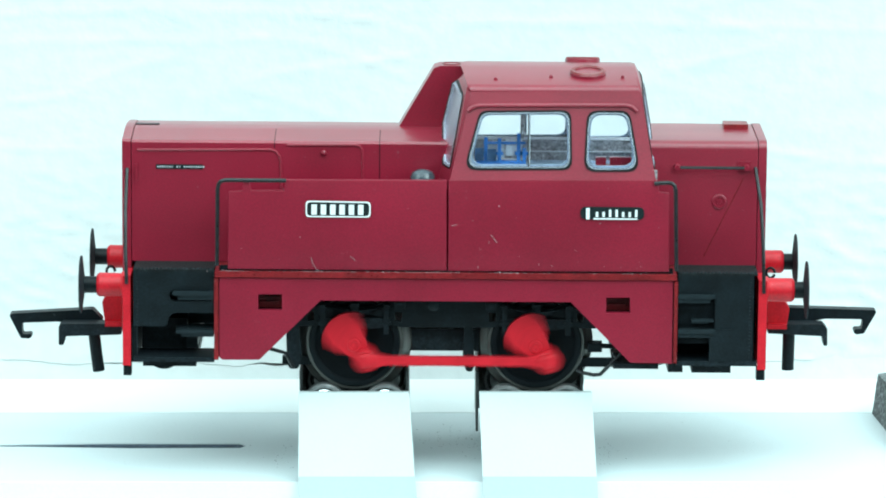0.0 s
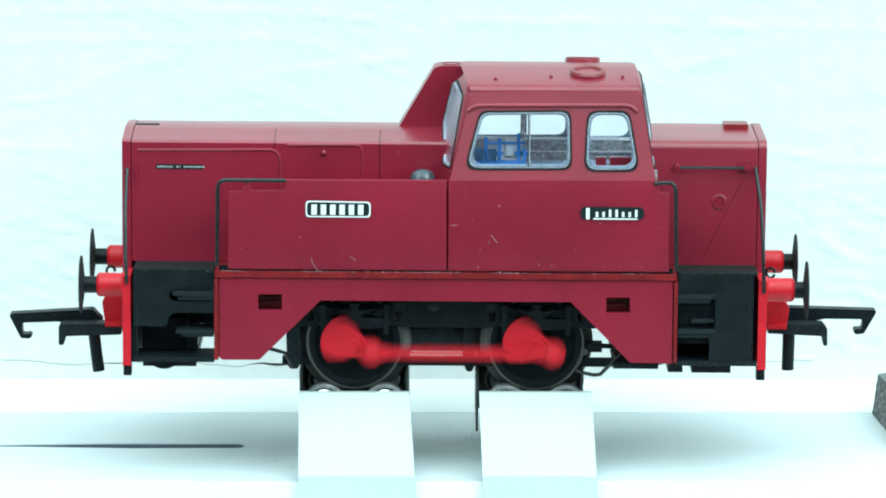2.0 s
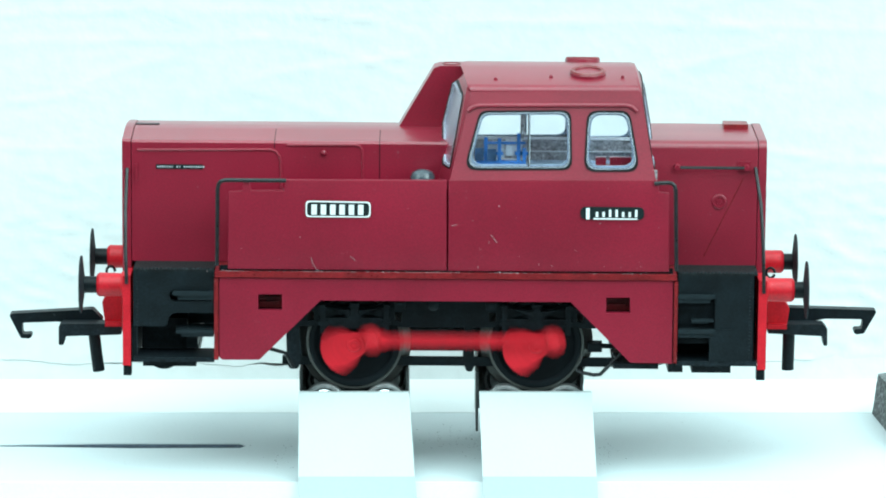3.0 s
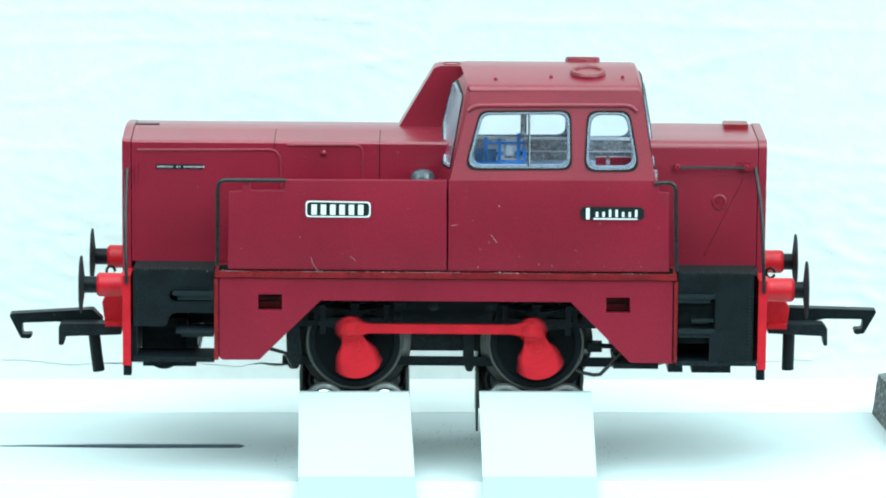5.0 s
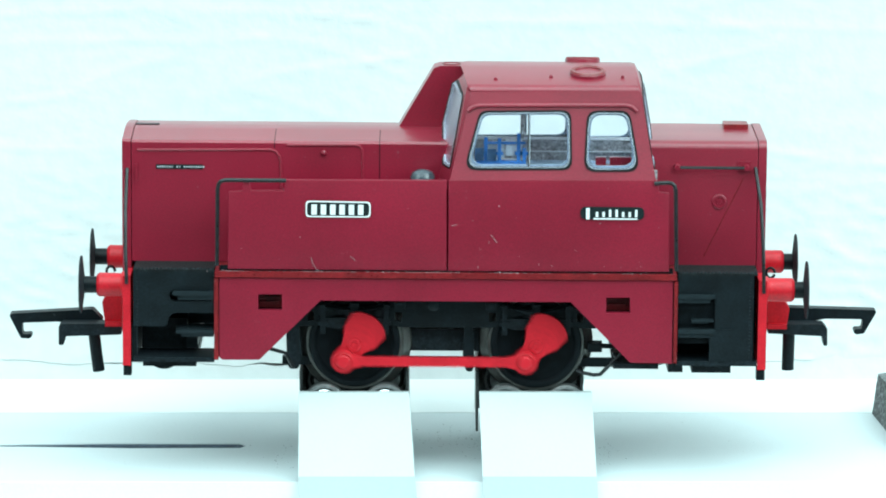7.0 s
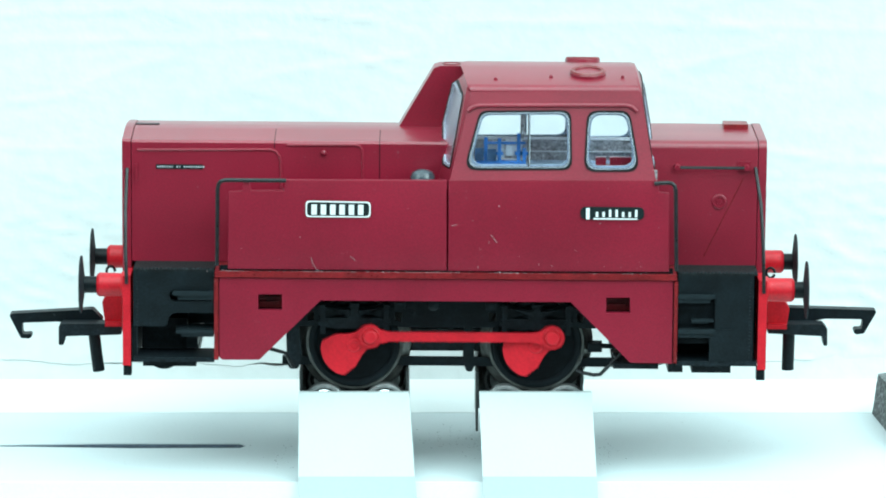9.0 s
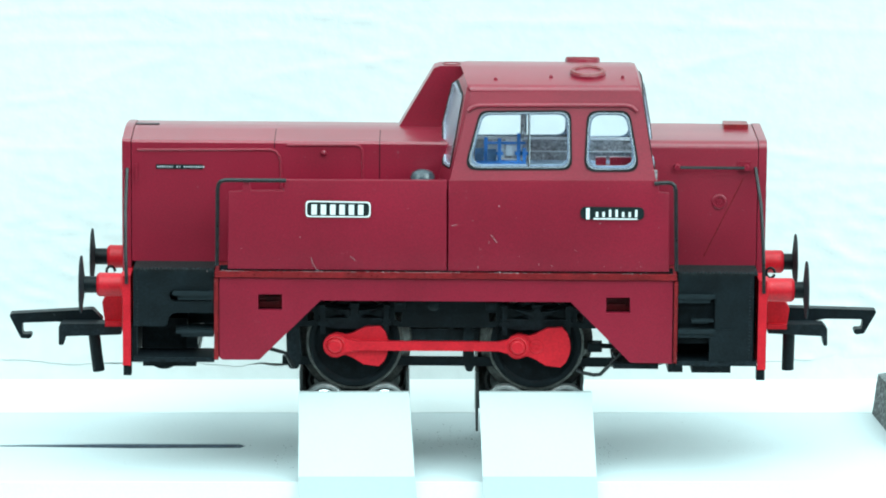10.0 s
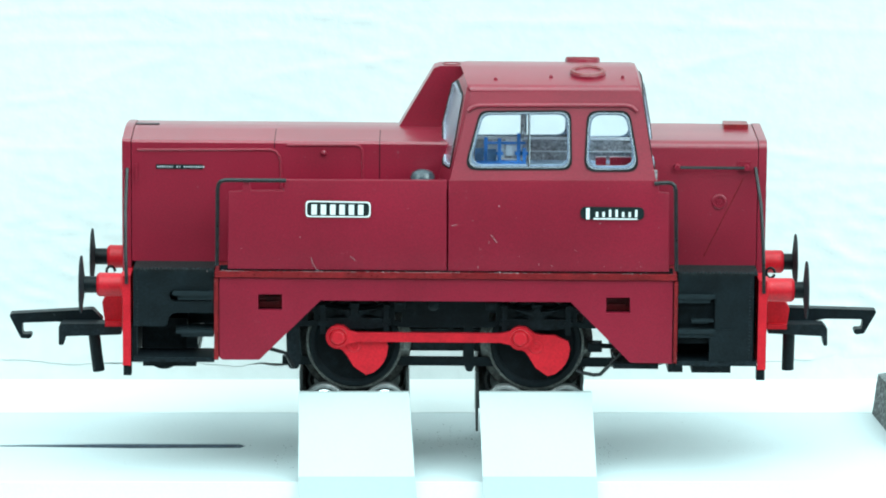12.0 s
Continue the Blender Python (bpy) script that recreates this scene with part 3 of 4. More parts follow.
# cab ends, each in two halves that meet in a shallow point
def cab_end(x_lo, x_hi, bulge, sgn):
    zb = ZT1 - 7.0
    for side in (-1, 1):
        out = [(0.0, zb), (16.2, zb), (16.2, ZW), (12.7, ZG), (11.6, ZE + 0.25), (6.5, ZE + 0.55 * (ZC - ZE)), (2.5, ZC - 0.1), (0.0, ZC - 0.1)]
        win = [(4.8, ZT1 + 1.6), (10.2, ZW + 1.5), (14.6, ZW + 1.5), (12.0, ZG - 0.8), (4.8, ZG + 0.6)]

        def bend(x, y, z):
            t = (z - ZW) / (ZG - ZW)
            return (x_lo + (x_hi - x_lo) * t + sgn * (bulge * (1 - abs(x) / 16.0) * max(0.0, min(1.0, 1 - (z - ZG) / (ZC - ZG))) + y), side * x, z)
        bm = B()
        plate(bm, out, [rounded(win, 0.7)], 0.0, -0.8)
        shear(bm, bend)
        e = part("cab_end", bm, PAINT, loco)
        bm = B()
        ring(bm, rounded(inset(win, -0.1), 0.7), rounded(inset(win, 0.12), 0.6), 0.15, -0.4)
        shear(bm, bend)
        s_ob = part("window_seal", bm, RUBBER, e)
        bm = B()
        ring(bm, rounded(inset(win, 0.13), 0.6), rounded(inset(win, 0.45), 0.5), 0.05, -0.5)
        shear(bm, bend)
        part("window_frame", bm, PANE_EDGE, s_ob, "pale grey window frame")
        bm = B()
        prism(bm, rounded(inset(win, 0.44), 0.5), -0.15, -0.4)
        shear(bm, bend)
        p_ob = part("pane", bm, CRAZED, s_ob, "crazed clear plastic pane")
        p_ob.visible_shadow = False


cab_end(0.85, 3.94, 4.0, -1)
cab_end(32.03, 29.73, 1.2, 1)
# exhaust casing on the bonnet before the cab
bm = B()
pts = [(-7.27, 39.53), (0.22, 39.59), (3.24, 46.39), (3.22, 49.32), (-0.91, 49.29), (-1.79, 48.93)]
prism(bm, pts, 1.0, 5.6)
part("exhaust_casing", bm, PAINT, loco, bevel=0.45)
bm = B()
x, z = 0.94, 49.21
turned(bm, [(-0.3, 1.5), (0.2, 1.5), (0.2, 1.2), (-0.2, 1.1)], 20, (x, 3.4, z), "z")
part("exhaust_outlet", bm, PAINT_EDGE, loco)
# filler dome behind the side panel
bm = B()
x, z = -3.39, 34.68
turned(bm, [(-1.2, 1.9), (-0.4, 1.9), (0.25, 1.6), (0.62, 0.9), (0.75, 0.05)], 28, (x, -13, z), "z")
part("filler_dome", bm, DOME, loco, "glossy dark grey domed filler cap")
bm = B()
cyl(bm, (x, -13, Z_LEDGE), (x, -13, z - 1.2), 1.2)
part("filler_pipe", bm, BLACK, loco)

# cab interior
bm = B()
box(bm, 1.42, 32.45, -15.3, 15.3, ZW - 2.7, ZW - 2.1)
part("cab_floor", bm, CAB_BLUE, loco, "pale blue cab floor")
for side in (-1, 1):
    bm = B()
    ya, yb = sorted((side * 15.35, side * 14.9))
    box(bm, 1.42, 32.45, ya, yb, ZW - 2.1, ZW + 1.6)
    lining = part("cab_lining", bm, DARK_GREY, loco)
    for za, zb in ((ZW + 1.2, ZW + 1.65), (ZW - 0.75, ZW - 0.6)):
        bm = B()
        ya, yb = sorted((side * 14.9, side * 14.6))
        box(bm, 1.59, 32.01, ya, yb, za, zb)
        part("lining_strip", bm, GREY, lining)
bm = B()
box(bm, 4.51, 12.82, -2, 8, ZW - 2.1, 33.57)
desk = part("control_desk", bm, GREY, loco, "pale grey control desk with blue frame", bevel=0.3)
bm = B()
box(bm, 4.9, 12.54, -3.0, -2.0, 34.35, 35.07)
part("desk_rail", bm, BLUE, desk, bevel=0.1)
for x, zt, zb in ((6.37, 38.7, 34.52), (8.48, 38.54, 34.54), (11.46, 39.37, 34.56), (12.34, 37.06, 34.57)):
    bm = B()
    box(bm, x - 0.28, x + 0.28, -2.9, -2.2, zb, zt)
    box(bm, x - 0.6, x + 0.6, -3.0, -2.2, zb + 1.4, zb + 1.9)
    part("desk_post", bm, BLUE, desk, bevel=0.08)
bm = B()
box(bm, 6.02, 12.52, -2.75, -2.35, 37.66, 38.01)
part("desk_rail", bm, BLUE, desk, bevel=0.08)
bm = B()
box(bm, 9.47, 12.02, -1.9, -1.0, 35.72, 38.12)
box(bm, 6.57, 9.29, -1.4, -0.6, 35.25, 37.75)
part("gauge_panel", bm, GREY, desk, bevel=0.15)
for xa, za, zb in ((5.33, 35.13, 37.09), (7.26, 35.15, 36.93)):
    bm = B()
    box(bm, xa - 0.7, xa + 0.7, -3.4, -2.9, za, zb)
    part("control_box", bm, DEEP_BLUE, desk, bevel=0.2)
bm = B()
box(bm, 23.5, 29.0, -7.5, -2.6, 33.6, 34.7)
seat = part("cab_seat", bm, PAINT, loco, "dark red seat", bevel=0.45)
for xa, xb, za in ((23.4, 25.0, 34.7), (25.6, 28.9, 34.7)):
    bm = B()
    box(bm, xa, xb, -4.0, -2.8, za, za + 1.2)
    part("seat_back", bm, PAINT, seat, bevel=0.4)
bm = B()
box(bm, 24.4, 27.6, -2.6, -1.6, ZW - 2.1, 33.6)
part("seat_post", bm, DARK_GREY, seat, bevel=0.2)
for x in (26.2, 27.8):
    bm = B()
    turned(bm, [(-8.0, 0.5), (-7.6, 0.5)], 14, (x, 0, 34.3))
    part("seat_lever", bm, SIGN_WHITE, seat, "pale round lever knob")
bm = B()
cyl(bm, (12.04, 2, 37.82), (12.11, 2, 41.84), 0.3, n=10)
part("cab_pillar", bm, DARK_GREY, loco)

# ---- black ends: ledge, recessed steps, chassis ----
def black_end(xa, xb, sgn):
    """Ledge, side sheets with their step openings, and the bottom step of one black end."""
    x0, x1 = min(xa, xb), max(xa, xb)
    bm = B()
    box(bm, x0, x1, -16.3, 16.3, Z_LEDGE - 0.3, Z_LEDGE)
    led = part("running_ledge", bm, BLACK_ROUGH, loco, "dusty black running ledge")
    zf, zs = 5.63, Z_LEDGE - 0.3
    for side in (-1, 1):
        bm = B()
        if sgn < 0:
            out = [(x0, 11.17), (-42.9, 11.17), (-42.4, 11.5), (-42.2, 12.5), (-41.7, 13.15), (-41.0, 13.35), (x1, 13.35), (x1, zs), (x0, zs)]
            slot = rounded([(-42.0, 15.15), (x1 - 0.25, 15.15), (x1 - 0.25, 16.95), (-42.0, 16.95)], 0.85)
            plate(bm, out, [slot], side * 16.28, side * 15.3)
        else:
            xs = x1 - 0.53 * (x1 - x0)
            plate(bm, [(xs, zf + 0.75), (x1 - 0.6, zf + 0.75), (x1 - 0.6, zs), (x0, zs), (x0, 17.0), (xs - 0.6, 17.0), (xs, 16.4)], [], side * 16.28, side * 15.3)
        part("step_sheet", bm, BLACK_SHEET, led)
        bm = B()
        ya, yb = sorted((side * 16.3, side * 9.5))
        box(bm, x0, x1, ya, yb, zf, zf + 0.75)
        part("bottom_step", bm, BLACK_DETAIL, led, bevel=0.15)
        if sgn > 0:
            bm = B()
            ya, yb = sorted((side * 16.42, side * 16.28))
            box(bm, 40.8, 44.18, ya, yb, zf + 0.75, 11.43)
            part("cover_plate", bm, BLACK_SHEET, led, bevel=0.05)
            bm = B()
            ya, yb = sorted((side * 15.5, side * 15.1))
            box(bm, x0, xs + 0.4, ya, yb, 9.0, zs)
            part("recess_back", bm, CHASSIS, led)
    return led


led1 = black_end(-47.59, -35.2, -1)
led2 = black_end(35.86, 48.08, 1)
for led, xa, xb, z0, z1 in ((led1, -41.56, -35.25, 15.43, 16.84), (led1, -41.06, -35.26, 9.68, 10.75),
                            (led2, 35.86, 41.57, 15.51, 16.92), (led2, 38.0, 41.38, 12.33, 12.95),
                            (led2, 35.95, 41.67, 10.11, 11.44)):
    h = z1 - z0
    tip = xa if led is led1 else xb
    inn = xb if led is led1 else xa
    d = 1.0 if tip < inn else -1.0
    bm = B()
    prism(bm, rounded([(tip, z0 + 0.5 * h), (inn, z0 + 0.5 * h), (inn, z1), (tip, z1)], 0.7), -16.9, -12.0)
    st_ = part("step_tread", bm, TREAD, led, bevel=0.12)
    bm = B()
    prism(bm, rounded([(tip + d * 0.8, z0), (inn, z0), (inn, z0 + 0.46 * h), (tip + d * 0.8, z0 + 0.46 * h)], 0.2), -16.6, -12.0)
    part("tread_lip", bm, TREAD, st_, bevel=0.1)
# rivet rows along the black end sheets
for led, xa, xb, zlow in ((led1, -47.26, -35.47, 5.63), (led2, 36.14, 47.75, 5.84)):
    bm = B()
    rng = random.Random(3)
    k = int((xb - xa) / 0.55)
    for i in range(k + 1):
        x = xa + (xb - xa) * i / k
        turned(bm, [(0, 0.2), (0.2, 0.16), (0.26 + rng.uniform(-.05, .05), 0.02)], 6, (x, -16.1 + rng.uniform(-.05, .05), Z_LEDGE - 0.02), "z")
    xe = xa if led is led1 else xb
    for i in range(22):
        z = zlow + 1.2 + (Z_LEDGE - 1.4 - zlow - 1.2) * i / 21
        turned(bm, [(0, 0.13), (-0.10, 0.10), (-0.13, 0.02)], 6, (xe + (0.25 if led is led1 else -0.8), -16.29, z))
    tagged(part("rivets", bm, HEAD, led), kind="stuff")
# inner chassis
bm = B()
box(bm, -48.15, 48.68, -7.0, 7.0, 9.84, Z_LEDGE + 0.1)
ch = part("chassis_block", bm, CHASSIS, loco, bevel=0.2)
bm = B()
box(bm, -8.32, 9.7, -7.3, 7.3, 5.77, 9.18)
part("gear_box", bm, BLACK_DETAIL, ch, bevel=0.25)
bm = B()
prism(bm, rounded([(3.25, 11.4), (4.45, 11.4), (4.75, 6.5), (4.9, 3.9), (4.45, 2.8), (3.6, 2.9), (3.0, 4.4), (3.1, 7.5)], 0.5, 3), -9.0, -7.3)
turned(bm, [(-9.2, 0.1), (-9.2, 0.75), (-8.2, 0.75)], 16, (3.85, 0, 11.2))
part("brake_crank", bm, BLACK_SHEET, ch, bevel=0.12)
bm = B()
x, z = -1.51, 13.7
turned(bm, [(0, 0.95), (-0.3, 0.9), (-0.4, 0.3)], 20, (x, -10.5, z))
part("round_boss", bm, TREAD, ch)
bm = B()
box(bm, -46.54, -39.58, -12.0, 12.0, 6.79, 11.6)
part("sand_box", bm, CHASSIS, ch, bevel=0.3)
bm = B()
box(bm, -47.96, -47.09, -15.2, 15.2, 5.37, 11.14)
part("inner_plate", bm, BLACK, ch, bevel=0.1)
bm = B()
box(bm, -39.64, -37.9, -13, 13, 7.14, 9.46)
part("bracket", bm, BLACK, ch, bevel=0.2)
bm = B()
box(bm, 36.19, 48.22, -9.0, 9.0, 5.1, 14.54)
part("air_tank", bm, CHASSIS, ch, bevel=0.3)
bm = B()
prism(bm, [(-43.07 + 2.9 * math.cos(radians(a)), 6.96 + 2.9 * math.sin(radians(a))) for a in range(206, 336, 8)], -14.2, 14.2)
part("drain_tank", bm, BLACK, ch, bevel=0.2)
for xa, xb, ya, za, zb in ((-46.3, -38.11, -14, 4.47, 5.72), (38.3, 44.32, -14, 4.06, 5.84),
                           (34.64, 36.91, -14, 4.11, 5.8), (26.19, 33.16, -14, 4.59, 5.39)):
    bm = B()
    box(bm, xa, xb, ya, -ya, za, zb)
    part("under_beam", bm, BLACK_DETAIL, ch, bevel=0.25)
# outer frame behind the wheels with springs and hangers
bm = B()
box(bm, -24.49, 22.73, -7.6, -7.02, 9.84, 15.37)
part("inner_frame", bm, CHASSIS, ch)
bm = B()
low = [(-23.15 + 46.72 * k / 60, 10.15 + max(0.0, 2.3 - 0.055 * min((-23.15 + 46.72 * k / 60 - a[0]) ** 2 for a in AXLES))) for k in range(61)]
gaps = []
for cx, _ in AXLES:
    for d in (-1, 1):
        gaps.append([(cx + d * 6.4, 14.6), (cx + d * 0.9, 14.6), (cx + d * 0.9, 13.3), (cx + d * 2.2, 13.2)])
        gaps.append([(cx + d * 7.4, 12.5), (cx + d * 6.3, 12.5), (cx + d * 6.2, 11.2), (cx + d * 7.2, 11.0)])
plate(bm, low + [(23.57, 16.81), (-23.15, 16.81)], gaps, -10.5, -9.9)
part("frame_rail", bm, BLACK_SHEET, ch)
for cx in (AXLES[0][0], AXLES[1][0]):
    bm = B()
    prism(bm, [(cx - 5.6, 10.4), (cx - 3.0, 9.9), (cx + 3.0, 9.9), (cx + 5.6, 10.4), (cx + 5.6, 11.6), (cx - 5.6, 11.6)], -10.9, -10.12)
    part("horn_guide", bm, BLACK_DETAIL, ch, bevel=0.12)
    for k in range(4):
        bm = B()
        hl = 5.6 - 1.2 * k
        zz = 12.55 - 0.36 * k
        top = [(cx + hl * q, zz + 0.75 * q * q + 0.30) for q in (-1, -0.6, -0.2, 0.2, 0.6, 1)]
        low = [(x, z - 0.32) for x, z in reversed(top)]
        prism(bm, top + low, -11.1, -10.55)
        part("spring_leaf", bm, BLACK_DETAIL, ch)
    bm = B()
    box(bm, cx - 0.6, cx + 0.6, -11.2, -10.5, 11.79, 13.93)
    part("spring_buckle", bm, BLACK_DETAIL, ch, bevel=0.12)
    for s in (-1, 1):
        bm = B()
        box(bm, cx + s * 4.9 - 0.4, cx + s * 4.9 + 0.4, -11.15, -10.5, 9.11, 13.75)
        box(bm, cx + s * 4.9 - 0.75, cx + s * 4.9 + 0.75, -11.2, -10.5, 10.54, 11.08)
        part("spring_hanger", bm, BLACK_DETAIL, ch, bevel=0.1)
        bm = B()
        box(bm, cx + s * 7.0 - 0.9, cx + s * 7.0 + 0.9, -10.9, -10.4, 12.95, 14.11)
        part("frame_lug", bm, BLACK_DETAIL, ch, bevel=0.12)
        if s > 0 or cx > 0:
            continue
        bm = B()
        x = cx + s * 9.6
        prism(bm, rounded([(x - 0.5, 11.4), (x + 0.9, 11.4), (x + 1.2, 8.0), (x + 1.5, 5.2), (x + 0.9, 3.2), (x - 0.6, 3.2), (x - 0.9, 5.5), (x - 1.0, 8.5)], 0.6, 3), -9.6, -7.0)
        part("brake_hanger", bm, BLACK_DETAIL, ch, bevel=0.3)
for ya, yb_, zz in ((-8.6, -8.0, 4.57),):
    bm = B()
    box(bm, -24.99, 26.42, ya, yb_, zz - 0.9, zz + 0.5)
    part("brake_rod", bm, BLACK, ch, bevel=0.2)
bm = B()
box(bm, 22.43, 24.62, -9.5, -7, 6.19, 7.54)
part("brake_bracket", bm, BLACK, ch, bevel=0.3)
bm = B()
wire(bm, [(23.71, -9, 7.13), (27.66, -9, 6.98)], 0.4)
part("brake_pull_rod", bm, BLACK, ch)
bm = B()
pts = [(20.6, 3.9), (21.65, 3.46), (23.23, 3.12), (24.28, 3.22), (25.14, 4.12), (27.38, 6.46), (28.41, 7.27)]
wire(bm, [(x, -12, z) for x, z in pts], 0.3)
part("sand_pipe", bm, WIRE, ch, "bent black sanding pipe")
bm = B()
pts = [(-30.09, 7.79), (-26.6, 6.84), (-24.42, 6.23), (-23.1, 4.01)]
wire(bm, [(x, -12, z) for x, z in pts], 0.3)
part("sand_pipe", bm, WIRE, ch, "bent black sanding pipe")
bm = B()
wire(bm, [(26.24, -12, 6.63), (27.58, -12, 4.85)], 0.28)
part("sand_pipe", bm, WIRE, ch)


# ---- buffer beams, buffers, couplings ----
def end_gear(s, beam, face_near, housing, zbuf, coup, hook, pipe, guard, hose):
    xb0, xb1 = beam
    bm = B()
    box(bm, min(xb0, xb1), max(xb0, xb1), -16.0, 16.0, coup["zlow"], coup["ztop"])
    bb = part("buffer_beam", bm, SIGNAL, loco, "signal red buffer beam", bevel=0.2)
    for side in (-1, 1):
        y = side * 11.35
        bm = B()
        turned(bm, [(xb1, 2.1), (xb1 + s * 0.35, 2.05), (xb1 + s * 0.5, 1.8), (housing - s * 0.4, 1.85), (housing, 1.6)], 28, (0, y, zbuf), "x")
        bf = part("buffer", bm, SIGNAL, loco, "sprung buffer with red housing and black head")
        bm = B()
        turned(bm, [(housing, 1.3), (face_near, 1.3)], 24, (0, y, zbuf), "x")
        part("buffer_shank", bm, BLACK, bf)
        bm = B()
        turned(bm, [(face_near - s * 0.2, 1.6), (face_near + s * 0.15, 4.0), (face_near + s * 0.2, 4.45), (face_near + s * 0.4, 4.45), (face_near + s * 0.5, 3.2), (face_near + s * 0.55, 0.1)], 40, (0, y, zbuf), "x")
        part("buffer_head", bm, HEAD, bf, "large round blackened buffer head")
    # coupling pocket
    bm = B()
    prism(bm, rounded(coup["pocket"], 0.6, 3), -5.5, 5.5)
    px = coup["pocket"]
    box(bm, min(px[0][0], px[3][0]), max(px[0][0], px[3][0]), -6.3, 6.3, px[3][1], px[3][1] + 0.7)
    part("coupling_pocket", bm, SIGNAL, bb, bevel=0.3)
    bm = B()
    prism(bm, rounded(hook["arm"], 0.4, 3), -1.1, 1.1)
    cp = part("coupling", bm, BLACK, loco, "black tension lock coupling", bevel=0.15)
    bm = B()
    prism(bm, rounded(hook["bar"], 0.3, 3), -5.2, -2.2)
    part("coupling_bar", bm, BLACK_DETAIL, cp, bevel=0.15)
    bm = B()
    wire(bm, pipe, 0.95, 14)
    part("dropper", bm, BLACK, cp, bevel=0.45)
    for side in (-1, 1):
        bm = B()
        ya, yb = sorted((side * 15.6, side * 13.9))
        box(bm, guard[0], guard[1], ya, yb, guard[2], guard[3])
        part("guard_iron", bm, BLACK, bb, bevel=0.3)
    bm = B()
    cxh, chz = hose
    wire(bm, [(cxh + 0.65 * math.cos(a), 0.0, chz - 0.3 + 0.8 * math.sin(a)) for a in [k * 2 * math.pi / 20 for k in range(20)]], 0.22)
    part("brake_hose", bm, BLACK, bb)


end_gear(-1, (-48.04, -49.26), -55.66, -53.48, 16.68,
         {"zlow": 4.95, "ztop": 18.95,
          "pocket": [(-50.1, 13.97), (-52.39, 13.95), (-53.19, 12.78), (-52.68, 9.0), (-50.13, 8.84)]},
         {"arm": [(-68.21, 9.82), (-54.99, 10.65), (-53.49, 9.12), (-53.5, 8.22), (-60.77, 8.61), (-66.1, 8.39), (-66.02, 6.49), (-64.69, 6.68), (-64.52, 6.14), (-65.05, 5.86), (-66.3, 5.94)],
          "bar": [(-60.0, 8.67), (-59.47, 9.13), (-50.21, 9.2), (-50.22, 7.49), (-58.95, 7.15), (-59.23, 5.8), (-60.02, 5.7)]},
         [(-54.69, -3, 7.66), (-54.36, -3, 4.5), (-54.02, -3, 1.79), (-53.94, -3, 1.24)],
         (-49.2, -47.98, 3.31, 5.53), (-52.2, 16.82))
end_gear(1, (48.27, 49.57), 55.67, 54.01, 16.66,
         {"zlow": 5.01, "ztop": 18.92,
          "pocket": [(50.42, 13.86), (53.24, 13.61), (53.88, 12.54), (53.43, 9.39), (50.52, 9.18)]},
         {"arm": [(68.03, 11.44), (54.1, 11.78), (53.25, 10.14), (53.28, 8.78), (59.91, 10.02), (65.76, 9.97), (65.63, 8.43), (64.47, 8.42), (64.31, 7.87), (64.76, 7.51), (66.0, 7.71)],
          "bar": [(59.86, 9.26), (59.23, 9.97), (50.51, 9.9), (50.54, 8.46), (59.1, 8.08), (59.31, 6.55), (59.93, 6.55)]},
         [(54.04, -3, 8.52), (54.02, -3, 5.35), (53.98, -3, 2.82), (54.0, -3, 2.27)],
         (48.17, 49.47, 3.27, 5.41), (51.2, 17.37))

# ---- handrails ----
def rail(pts, r=0.26, label="black wire handrail"):
    bm = B()
    wire(bm, pts, r, 10)
    return part("handrail", bm, WIRE, loco, label)


YR = -16.6
rail([(-34.74, YR, 20.85), (-34.63, YR, 32.7), (-34.46, YR, 33.49), (-34.12, YR, 33.93), (-33.43, YR, 34.11), (-24.21, YR, 34.1)], 0.32)
rail([(35.55, YR, 20.52), (35.24, YR, 32.99), (35.05, YR, 33.78), (34.62, YR, 34.12), (33.93, YR, 34.21), (31.95, YR, 34.1)], 0.32)
rail([(-48.86, -10.0, 34.68), (-48.94, -13.0, 28.87), (-48.78, -15.8, 23.23), (-48.6, -16.4, 17.79)], 0.28)
rail([(47.78, -10.0, 35.53), (48.56, -13.0, 30.07), (48.84, -15.8, 23.99), (49.04, -16.4, 17.06)], 0.28)

# ---- plates with bars in place of lettering ----
def sign(name, pts, r, border, bars, label):
    bm = B()
    prism(bm, rounded(pts, r), -16.5, -16.72)
    sg = part(name, bm, SIGN_BLACK, loco, label)
    if border:
        bm = B()
        ring(bm, rounded(pts, r), rounded(inset(pts, border), r), -16.74, -16.6)
        part("border", bm, SIGN_WHITE, sg, "raised white border")
    for x0, x1, z0, z1 in bars:
        bm = B()
        box(bm, x0, x1, -16.78, -16.7, z0, z1)
        part("bar", bm, SIGN_WHITE, sg)
    return sg


za, zb = 28.89, 30.47
xs = -20.5
step = (-11.96 - xs) / 6
sign("name_plate", [(-21.19, 31.04), (-11.28, 30.94), (-11.27, 28.49), (-21.19, 28.5)], 0.6, 0.21,
     [(xs + step * i + 0.18, xs + step * i + 1.02, za, zb) for i in range(6)], "black name plate with white border and white bars")
za, zb = 28.87, 30.01
xs = 22.89
step = (29.87 - xs) / 7
sign("maker_plate", [(20.72, 30.41), (30.46, 30.39), (30.49, 28.47), (20.74, 28.48)], 0.95, 0.0,
     [(21.6, 22.15, 28.5, 30.24)] + [(xs + step * i + 0.2, xs + step * (i + 1) - 0.42, za, zb - (0.35 if i in (0, 1, 4, 5) else 0.0)) for i in range(7)]
     + [(22.73, 29.46, 28.47, 28.69)], "black rounded maker plate with white bars")
bm = B()
